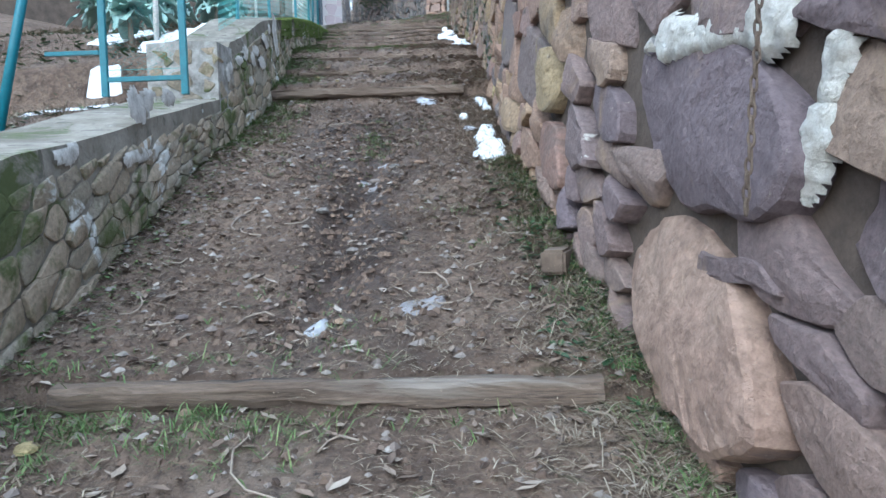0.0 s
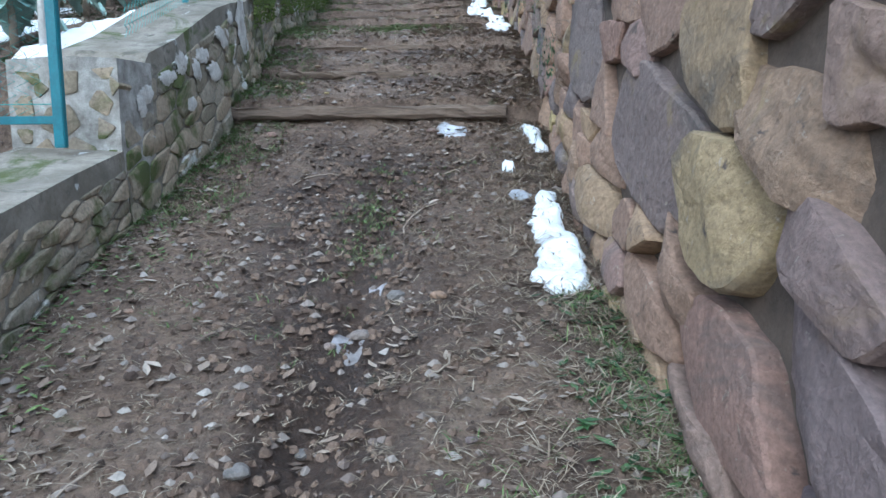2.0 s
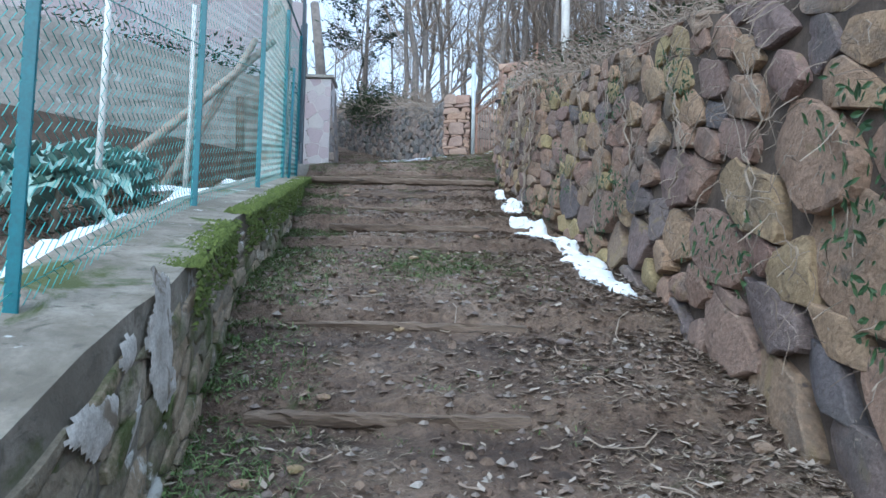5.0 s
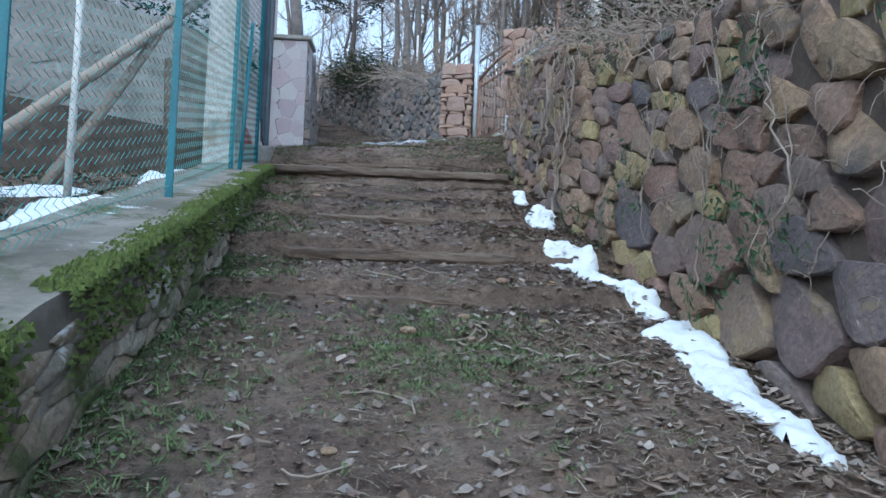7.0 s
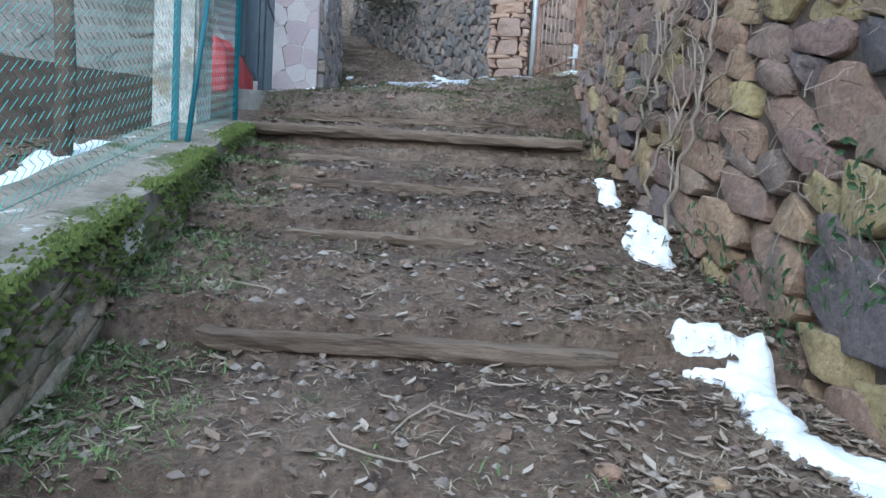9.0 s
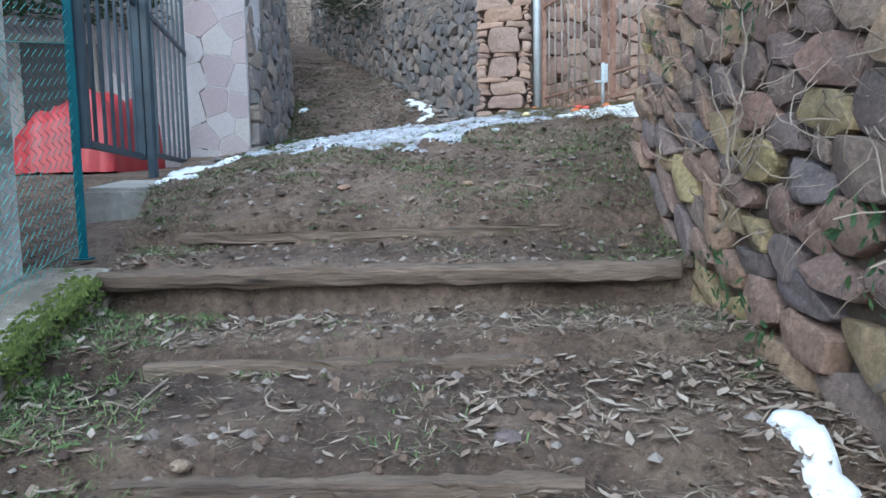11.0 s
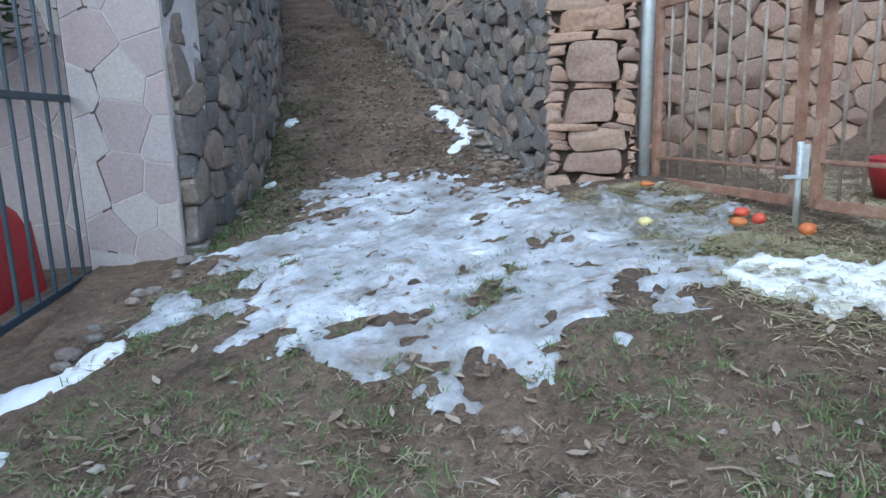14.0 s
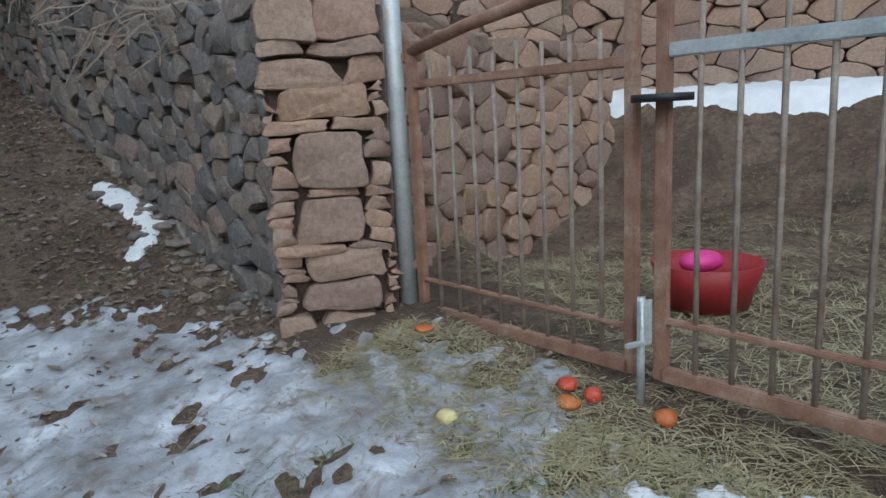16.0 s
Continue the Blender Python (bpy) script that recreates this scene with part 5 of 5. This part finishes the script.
scatter("ivy_leaves", 500, on_path(1.2, 3.6, 0.86, 1.0, bias="right"), lambda *q: leaf(*q, 0.015, 0.035), M_ivy, "ivy creeping at the boulder foot", "ivy", 12)
scatter("fallen_leaves", 1500, on_path(15.8, 24.0, bias="edges"), leaf, M_leaf, "dead leaves lying in the sunken lane", "leaves", 24)
scatter("dead_grass", 2600, on_path(16.0, 23.0, clump=(1.5, 8, -0.1)), lambda *q: blade(*q, 0.03, 0.09, 0.75, 4), M_straw, "trodden dead grass in the sunken lane", "grass", 25)
scatter("grass", 900, on_path(16.5, 22.0, clump=(1.1, 33, 0.1)), lambda *q: blade(*q, 0.02, 0.06, 0.4, 6), M_grass, "green grass growing in the sunken lane", "grass", 26)
scatter("grass", 420, lambda r: (lambda y: (lerp(y, RIGHT_Y, RIGHT_X) - abs(r.gauss(0.06, 0.07)), y))(r.uniform(0.3, 3.6)), lambda *q: blade(*q, 0.03, 0.09, 0.4, 6), M_grass, "green grass at the foot of the boulders", "grass", 33)
scatter("dead_grass", 1500, lambda r: (lambda y: (lerp(y, RIGHT_Y, RIGHT_X) - abs(r.gauss(0.1, 0.16)), y))(r.uniform(-0.4, 6.0)), lambda *q: blade(*q, 0.05, 0.14, 0.6, 5), M_straw, "long dead grass at the foot of the boulders", "grass", 34)
scatter("soil_clods", 2500, on_path(15.8, 22.0), clod, M_clod, "crumbs of soil in the sunken lane", "soil", 27)
scatter("dead_grass", 3500, lambda r: (r.uniform(-4.6, -2.2), r.uniform(1.5, 11.5)), lambda *q: blade(*q, 0.05, 0.16, 0.5, 4), M_straw, "withered grass in the garden bed", "grass", 28)
scatter("weed_leaves", 2600, lambda r: (r.uniform(-4.6, -2.2), r.uniform(1.5, 11.5)), lambda *q: leaf(*q, 0.015, 0.05), M_ivy, "low dark weeds in the garden bed", "weeds", 29)
scatter("soil_clods", 8000, on_path(-0.6, 14.2), clod, M_clod, "loose crumbs and clods of trodden soil", "soil", 22)
scatter("soil_clods", 3500, lambda r: (lambda y: (r.gauss(-0.5, 0.38), y))(r.uniform(1.5, 5.5)), clod, M_clod, "churned clods of mud in the gully", "soil", 23)
scatter("gravel", 6500, on_path(-0.6, 13.8), pebble, M_pebble, "small stones and crumbs in the soil", "gravel", 13)
scatter("gravel", 1800, on_path(15.8, 21.0, 0.5, 1.0, bias="right"), pebble, M_pebble, "rubble chips at the lane wall foot", "gravel", 14)
scatter("hay", 4800, lambda r: (lambda s, o: (-0.3 + 0.62 * s + o * 0.94, 15.75 - 1.7 * s + o * 0.3))(r.random(), r.gauss(-0.12, 0.17)), lambda *q: blade(*q, 0.05, 0.13, 0.9, 3), M_hay, "loose hay strewn under the paddock gate", "hay", 15)
scatter("hay", 4800, lambda r: (r.uniform(0.3, 2.8), r.uniform(13.8, 16.8)), lambda *q: blade(*q, 0.06, 0.18, 0.88, 3), M_hay, "hay trampled over the paddock floor", "hay", 16)


# ---- loose stones, twigs and scraps on the path ----
def loose_stone(x, y, r, mat, label):
    bm = bmesh.new()
    bmesh.ops.create_icosphere(bm, subdivisions=2, radius=r)
    for q in bm.verts:
        q.co *= 1 + 0.35 * n3(q.co.x / r + x * 7, q.co.y / r + y, q.co.z / r)
        q.co.z *= 0.5
    bmesh.ops.translate(bm, vec=(x, y, land_z(x, y) + r * 0.2), verts=bm.verts)
    tagged(part("loose_stone", bm, mat), label, "stone", "loose stones on the path")


rnd = random.Random(30)
for _ in range(46):
    y = rnd.uniform(0.2, 13.5)
    a, b = edges(y)
    loose_stone(rnd.uniform(a + 0.2, b - 0.1), y, rnd.uniform(0.015, 0.04), M_stone, "small angular stone half sunk in soil")
for _ in range(9):
    loose_stone(-0.42 + rnd.gauss(0, 0.09), rnd.uniform(2.2, 4.0), rnd.uniform(0.02, 0.045), M_stone_dark, "grey stone washed bare in the gully")
for _ in range(40):
    y = rnd.uniform(16.3, 18.6)
    loose_stone(edges(y)[1] - abs(rnd.gauss(0.05, 0.18)), y, rnd.uniform(0.025, 0.07), M_stone_dark, "rubble fallen from the lane wall")
for _ in range(12):
    loose_stone(rnd.uniform(-2.7, -2.5), rnd.uniform(14.4, 16.5), rnd.uniform(0.03, 0.06), M_stone_dark, "rough stone beside the gate pillar")
chunk = thing("wood_chunk", 0.56, 2.05, 0.66, "split grey chunk of firewood by the boulder", "wood", rz=75)
part("block", box_bm(0.26, 0.10, 0.10, (0, 0, 0.04), 0.012), M_wood, chunk)
rnd = random.Random(31)
for _ in range(60):
    y = rnd.uniform(-0.2, 13.6)
    a, b = edges(y)
    x, L, ang = rnd.uniform(a + 0.15, b - 0.15), rnd.uniform(0.08, 0.3), rnd.uniform(0, 6.28)
    pts = [(x + math.cos(ang + 0.3 * k) * L * k / 4, y + math.sin(ang + 0.3 * k) * L * k / 4) for k in range(5)]
    v, f = tube_data([(px, py, land_z(px, py) + 0.012) for px, py in pts], 0.0035, 5)
    tagged(solid("twig", v, f, M_vine), "thin dry twig lying on the path", "twig", "twigs on the path")


# ---- stems, ivy and brush on the uphill wall ----
def wall_point(y, h, off=0.05):
    return Vector((lerp(y, RIGHT_Y, RIGHT_X) + 0.10 * h - off, y, smooth_path(0, y) - 0.1 + h))


def climber(y, h0, h1, r, seed, label):
    rnd = random.Random(seed)
    pts, yy = [], y
    n = 22
    for k in range(n):
        yy += rnd.uniform(-0.055, 0.055)
        pts.append(wall_point(yy, h0 + (h1 - h0) * k / (n - 1), 0.07 + rnd.uniform(0, 0.03)))
    r *= 0.6
    t = thing("ivy_stem", pts[0].x, pts[0].y, pts[0].z, label, "stem", "bare ivy stems")
    o = pts[0].copy()
    tube("stem", [p - o for p in pts], [r * (1 - 0.55 * k / n) for k in range(n)], M_vine, t, 7)
    for b in range(9):
        i = rnd.randrange(3, n - 1)
        q, br, dy = pts[i].copy(), [], rnd.choice((-1, 1))
        for k in range(7):
            br.append(q - o)
            hh = q.z - smooth_path(0, q.y) + 0.1 + rnd.uniform(0.0, 0.09)
            q = wall_point(q.y + dy * rnd.uniform(0.01, 0.07), min(hh, 1.5), 0.07)
        tube("branch", br, [r * 0.5 * (1 - k / 9) for k in range(7)], M_vine, t, 5)


for k, (y, h0, h1, r) in enumerate(((10.75, 0.05, 1.35, 0.022), (10.95, 0.2, 1.35, 0.016), (11.3, 0.3, 1.3, 0.02), (11.05, 0.6, 1.4, 0.018), (9.3, 0.5, 1.4, 0.011), (8.1, 0.5, 1.5, 0.011), (12.1, 0.4, 1.3, 0.014), (6.6, 0.8, 1.5, 0.011), (7.4, 0.7, 1.5, 0.012), (8.7, 0.25, 1.4, 0.010))):
    climber(y, h0, h1, r, 100 + k, "bare grey ivy stem climbing the wall")


def tangle(name, count, spot, length, rad, label, seed, up=0.6, mat=None):
    rnd = random.Random(seed)
    v, f = [], []
    for _ in range(count):
        p = spot(rnd)
        d = Vector((rnd.gauss(0, 1), rnd.gauss(0, 1), rnd.gauss(up, 0.6))).normalized()
        pts = [p.copy()]
        L = rnd.uniform(*length)
        for k in range(5):
            d = (d + Vector((rnd.gauss(0, 0.35), rnd.gauss(0, 0.35), rnd.gauss(-0.12, 0.3)))).normalized()
            pts.append(pts[-1] + d * L / 5)
        tube_data(pts, rad * rnd.uniform(0.5, 1.2), 3, v, f, False)
    return tagged(solid(name, v, f, mat or M_vine), label, "brush", kind="stuff")


def above_wall(rnd):
    y = rnd.uniform(3.5, 13.2)
    x = lerp(y, RIGHT_Y, RIGHT_X) + 0.2 + abs(rnd.gauss(0, 0.5))
    return Vector((x, y, land_z(x, y) if x > lerp(y, RIGHT_Y, RIGHT_X) + 0.35 else smooth_path(0, y) + right_height(y)))


tangle("brush", 5200, above_wall, (0.15, 0.5), 0.0032, "tangled leafless brush on top of the wall", 201)
tangle("hanging_roots", 800, lambda r: (lambda y: wall_point(y, r.uniform(0.5, right_height(y)), 0.09))(r.uniform(5.0, 13.0)), (0.06, 0.22), 0.002, "thin dead roots hanging over the stones", 202, -0.4)
tangle("brush", 1500, lambda r: (lambda y: Vector((alley_x(ALLEY_R, y) + r.uniform(0, 0.8), y, smooth_path(-2, y) + 1.3)))(r.uniform(17.5, 28)), (0.4, 1.0), 0.006, "dry brush and ivy over the lane wall", 203)


def leaf_cloud(name, count, spot, mat, label, seed, lo, hi, upright=False):
    rnd = random.Random(seed)
    v, f = [], []
    for _ in range(count):
        p = spot(rnd)
        b = len(v)
        leaf(v, f, p.x, p.y, p.z, rnd, lo, hi)
        if upright:
            v[b:] = [(p.x - abs(z - p.z), p.y + x - p.x, p.z + y - p.y) for x, y, z in v[b:]]
    return tagged(solid(name, v, f, mat), label, "ivy", kind="stuff")


def ivy_on_wall(rnd):
    while True:
        y, h = rnd.uniform(5.0, 13.3), rnd.uniform(0.1, 1.5)
        if n3(y * 1.6, h * 2.5, 31) > 0.22:
            return wall_point(y, h, 0.08 + rnd.uniform(0, 0.04))


leaf_cloud("ivy_leaves", 1300, ivy_on_wall, M_ivy, "dark ivy leaves among the wall stones", 301, 0.012, 0.03, True)
leaf_cloud("ivy_leaves", 1800, lambda r: above_wall(r) + Vector((r.uniform(-0.2, 0.2), 0, r.uniform(0, 0.35))), M_ivy, "dark ivy hanging over the wall top", 302, 0.015, 0.04)
leaf_cloud("fallen_leaves", 1600, lambda r: above_wall(r) + Vector((0, 0, r.uniform(0, 0.4))), M_leaf, "dead leaves caught in the brush", 303, 0.015, 0.04)
leaf_cloud("ivy_leaves", 4500, lambda r: (lambda y: Vector((alley_x(ALLEY_R, y) + r.gauss(0.1, 0.25), y, smooth_path(-2, y) + 1.35 + r.gauss(0, 0.3))))(r.uniform(20.5, 25)), M_ivy, "thick ivy spilling over the lane wall", 304, 0.03, 0.07)


# moss cushion along the edge of the low garden wall
def moss_edge():
    v, f = [], []
    rnd = random.Random(401)
    for _ in range(9000):
        y = rnd.uniform(6.3, 12.4)
        if n3(y * 2.5, 2.0, 41) < rnd.uniform(-0.45, 0.15):
            continue
        x0, z0 = lerp(y, LEFT_Y, LEFT_X), left_top(0, y)
        q = rnd.random()
        x, z = (x0 - 0.13 * rnd.random() ** 1.6, z0 + 0.004) if q < 0.55 else (x0 + 0.012, z0 - 0.22 * rnd.random() ** 2)
        b, r, a = len(v), rnd.uniform(0.007, 0.02), rnd.uniform(0, 6.28)
        for k in range(3):
            v.append((x + r * math.cos(a + k * 2.09), y + r * math.sin(a + k * 2.09), z - 0.006))
        v.append((x + 0.004, y, z + r * 0.7))
        f.extend([(b, b + 1, b + 3), (b + 1, b + 2, b + 3), (b + 2, b, b + 3)])
    tagged(solid("moss", v, f, M_moss), "bright green moss along the low wall edge", "moss", kind="stuff")


moss_edge()


# ---- iron chain on the boulder wall ----
chain = thing("hanging_chain", lerp(0.75, RIGHT_Y, RIGHT_X) - 0.03, 0.72, smooth_path(0, 0.72) + 0.78, "rusty iron chain hanging down the stones", "chain")
v, f = tube_data([(0.007 * math.cos(a), 0, 0.019 * math.sin(a)) for a in np.linspace(0, 2 * math.pi, 13)], 0.0035, 5)
link_me = bpy.data.meshes.new("link")
link_me.from_pydata(v, [], f)
link_me.materials.append(M_wood)
for k in range(26):
    ob = new("link", link_me)
    ob.parent = chain
    ob.matrix_local = pose(0.0025 * k * 0.8 - 0.03, 0.004 * math.sin(k), 0.03 * k, 0, 0, 90 * (k % 2) + 45)


# ---- kale in the garden ----
def kale(seed):
    rnd = random.Random(seed)
    t = thing("kale_plant", 0, 0, 0, "frosted blue-green kale drooping in the garden", "plant", "garden kale")
    tube("stalk", [(0, 0, 0), (0.02, 0, 0.2), (0.03, 0.02, 0.35)], [0.025, 0.02, 0.012], M_vine, t, 7)
    for k in range(15):
        a, el, L = k * 2.4, rnd.uniform(-0.2, 0.9), rnd.uniform(0.2, 0.36)
        v, f = [], []
        n = 9
        for j in range(n):
            u = j / (n - 1)
            w = 0.10 * math.sin(min(1, u * 1.15) * math.pi * 0.85 + 0.25)
            r, z = L * u * math.cos(el * (1 - u)), 0.33 * (0.5 + 0.5 * rnd.random() * 0 + 0.3) + L * (math.sin(el) * u - 0.55 * u * u)
            for i in range(5):
                s = (i - 2) / 2
                v.append((r, s * w * (1 + 0.15 * n3(j, i, k)), z + 0.03 * math.sin(j * 2.1 + i * 2.7 + k) * abs(s) + 0.03 * abs(s)))
        for j in range(n - 1):
            for i in range(4):
                f.append((j * 5 + i, j * 5 + i + 1, (j + 1) * 5 + i + 1, (j + 1) * 5 + i))
        ca, sa = math.cos(a), math.sin(a)
        v = [(x * ca - y * sa, x * sa + y * ca, z) for x, y, z in v]
        solid("leaf", v, f, M_kale, t, smooth=True)
    return t


k0 = kale(501)
k0.matrix_world = pose(-2.75, 7.3, land_z(-2.75, 7.3))
rnd = random.Random(502)
for x, y in ((-3.2, 7.0), (-2.85, 7.9), (-3.4, 7.7), (-3.0, 8.5), (-3.7, 8.3), (-3.3, 9.0), (-3.0, 6.3), (-3.6, 6.5), (-2.8, 5.6), (-3.3, 5.8), (-2.6, 4.9), (-4.1, 7.3), (-4.0, 9.1)):
    copy_thing(k0, pose(x, y, land_z(x, y), 0, 0, rnd.uniform(0, 360)))


# ---- poles in garden and vineyard ----
def pole(name, a, b, r, mat, label, cat="pole"):
    t = thing(name, *a, label, cat)
    d = Vector(b) - Vector(a)
    tube("pole", [(0, 0, 0), tuple(d * 0.5 + Vector((r * 0.5, 0, 0))), tuple(d)], [r, r * 0.95, r * 0.85], mat, t, 8)
    return t


def gz(x, y, d=0.1):
    return land_z(x, y) - d


pole("garden_pole", (-3.6, 9.0, gz(-3.6, 9.0)), (-2.75, 11.6, 5.9), 0.045, M_vine, "slanting pale timber prop in the garden")
pole("garden_pole", (-3.35, 10.0, gz(-3.35, 10.0)), (-2.85, 11.2, 5.75), 0.04, M_vine, "slanting pale timber prop in the garden")
pole("garden_pole", (-2.95, 9.6, gz(-2.95, 9.6)), (-2.95, 9.6, 5.4), 0.022, M_pale, "upright whitewashed garden pole")
pole("garden_pole", (-2.75, 7.7, gz(-2.75, 7.7)), (-2.75, 7.7, 4.7), 0.02, M_pale, "upright whitewashed garden pole")
pole("garden_pole", (-2.9, 10.9, gz(-2.9, 10.9)), (-2.9, 10.9, 5.0), 0.05, M_wood, "short brown timber post in the garden")
pole("garden_pole", (-2.3, 4.7, gz(-2.3, 4.7)), (-2.3, 4.7, 3.4), 0.022, M_pale, "upright whitewashed garden pole")
pole("dead_trunk", (-3.15, 17.6, 6.4), (-3.4, 17.7, 9.2), 0.11, M_bark, "weathered brown dead trunk above the lane wall", "trunk")
pole("tall_pole", (0.95, 13.15, 5.2), (0.95, 13.15, 9.0), 0.06, M_pale, "tall white pole rising above the brush")
for x, y in ((-2.6, 25.0), (-1.2, 27.0), (0.4, 26.0), (-0.4, 23.5), (1.3, 24.0), (2.6, 26.5), (3.4, 23.0), (-3.8, 31.0), (0.8, 31.0)):
    pole("vineyard_post", (x, y, gz(x, y, 0.3)), (x + 0.05, y, gz(x, y) + 2.2), 0.04, M_pale, "pale concrete vineyard post", "post")
for x, y, dx in ((-1.8, 21.5, 1.4), (-1.3, 21.0, 1.6), (-0.7, 20.2, 1.8), (-0.3, 18.0, 1.6)):
    pole("leaning_pole", (x, y, gz(x, y)), (x + dx, y + 0.3, gz(x, y) + 1.5), 0.035, M_wood, "dark timber pole leaning out of the vineyard")


# ---- woods on the hillside ----
def bare_tree(seed, h):
    rnd = random.Random(seed)
    t = thing("bare_tree", 0, 0, 0, "leafless deciduous tree on the wooded hillside", "tree", "hillside woods")
    tv, tf, cv, cf = [], [], [], []
    top = [(0.0, 0.0, 0.0)]
    for k in range(1, 8):
        top.append((top[-1][0] + rnd.gauss(0, 0.12), top[-1][1] + rnd.gauss(0, 0.12), h * k / 7))
    tube_data(top, [0.13 * h / 9 * (1 - k / 8.5) for k in range(8)], 7, tv, tf)

    def grow(p, d, L, r, level):
        pts = [p]
        for k in range(4):
            d = (d + Vector((rnd.gauss(0, 0.16), rnd.gauss(0, 0.16), rnd.gauss(0.08, 0.1)))).normalized()
            pts.append(pts[-1] + d * L / 4)
        tube_data(pts, [r * (1 - k / 5.5) for k in range(5)], 4 if level < 1 else 3, cv, cf, False)
        if level < 2:
            for _ in range(6 if level == 0 else 5):
                q = pts[rnd.randrange(1, 5)]
                nd = (d + Vector((rnd.gauss(0, 0.6), rnd.gauss(0, 0.6), rnd.gauss(0.2, 0.3)))).normalized()
                grow(q, nd, L * rnd.uniform(0.4, 0.65), r * 0.5, level + 1)

    for k in range(13):
        i = rnd.randrange(2, 8)
        a = rnd.uniform(0, 6.28)
        grow(Vector(top[i]), Vector((math.cos(a), math.sin(a), rnd.uniform(0.5, 1.3))).normalized(), h * rnd.uniform(0.16, 0.32), 0.035 * h / 9, 0)
    solid("trunk", tv, tf, M_bark, t)
    solid("crown", cv, cf, M_vine, t)
    return t


def pine_tree(seed, h):
    rnd = random.Random(seed)
    t = thing("pine_tree", 0, 0, 0, "tall dark green pine among bare trees", "tree")
    tube("trunk", [(0, 0, 0), (0.1, 0, h * 0.5), (0, 0.1, h)], [0.16, 0.1, 0.03], M_bark, t, 8)
    v, f, bv, bf = [], [], [], []
    for k in range(46):
        z = h * rnd.uniform(0.38, 1.0)
        a, R = rnd.uniform(0, 6.28), (h - z) * 0.42 + 0.5
        R *= rnd.uniform(0.6, 1.1)
        e = Vector((math.cos(a) * R, math.sin(a) * R, z + R * rnd.uniform(-0.05, 0.25)))
        tube_data([Vector((0, 0, z)), e], [0.03, 0.012], 3, bv, bf, False)
        for _ in range(60):
            u = rnd.uniform(0.35, 1.05)
            p = Vector((0, 0, z)).lerp(e, u) + Vector((rnd.gauss(0, 0.16), rnd.gauss(0, 0.16), rnd.gauss(0, 0.1)))
            leaf(v, f, p.x, p.y, p.z, rnd, 0.08, 0.16)
    solid("limbs", bv, bf, M_bark, t)
    solid("crown", v, f, M_pine, t)
    return t


rnd = random.Random(601)
kinds = [bare_tree(610 + k, 9.0 + k) for k in range(4)]
spots = []
while len(spots) < 84:
    x, y = rnd.uniform(-38, 44), rnd.uniform(33, 75)
    if abs(x + 4) < 1.5 and y < 36:
        continue
    spots.append((x, y))
for k, (x, y) in enumerate(spots):
    m = pose(x, y, land_z(x, y) - 0.2, rnd.uniform(-4, 4), rnd.uniform(-4, 4), rnd.uniform(0, 360))
    if k < 4:
        kinds[k].matrix_world = m
    else:
        copy_thing(kinds[k % 4], m)
for k, (x, y) in enumerate(((3.5, 27.5), (6.0, 29.0), (9.0, 26.0), (12.0, 30.0), (7.5, 23.5), (5.0, 33.0), (14.0, 24.0), (-9.0, 27.0), (-13.0, 30.0), (-7.0, 31.0))):
    copy_thing(kinds[k % 4], pose(x, y, land_z(x, y) - 0.2, 0, 0, k * 71))
rnd = random.Random(655)
for k in range(44):
    x, y = rnd.uniform(-2.5, 16), rnd.uniform(29, 46)
    copy_thing(kinds[k % 4], pose(x, y, land_z(x, y) - 0.2, rnd.uniform(-4, 4), rnd.uniform(-4, 4), rnd.uniform(0, 360)))
pine = pine_tree(650, 13.0)
pine.matrix_world = pose(-4.6, 40.0, land_z(-4.6, 40.0) - 0.3)
hedge_spots = random.Random(651)
leaf_cloud("hedge", 5000, lambda r: (lambda s: Vector((-7.5 + 3.9 * s + r.gauss(0, 0.25), 12.8 + 3.0 * s + r.gauss(0, 0.25), 6.2 + abs(r.gauss(0, 0.45)))))(r.random()), M_ivy, "dark evergreen hedge above the garden wall", 652, 0.03, 0.07)
tangle("brush", 5000, lambda r: (lambda x, y: Vector((x, y, land_z(x, y))))(r.uniform(-22, 24), r.uniform(27, 46)), (1.0, 2.6), 0.014, "leafless undergrowth at the wood's edge", 653, 1.2)
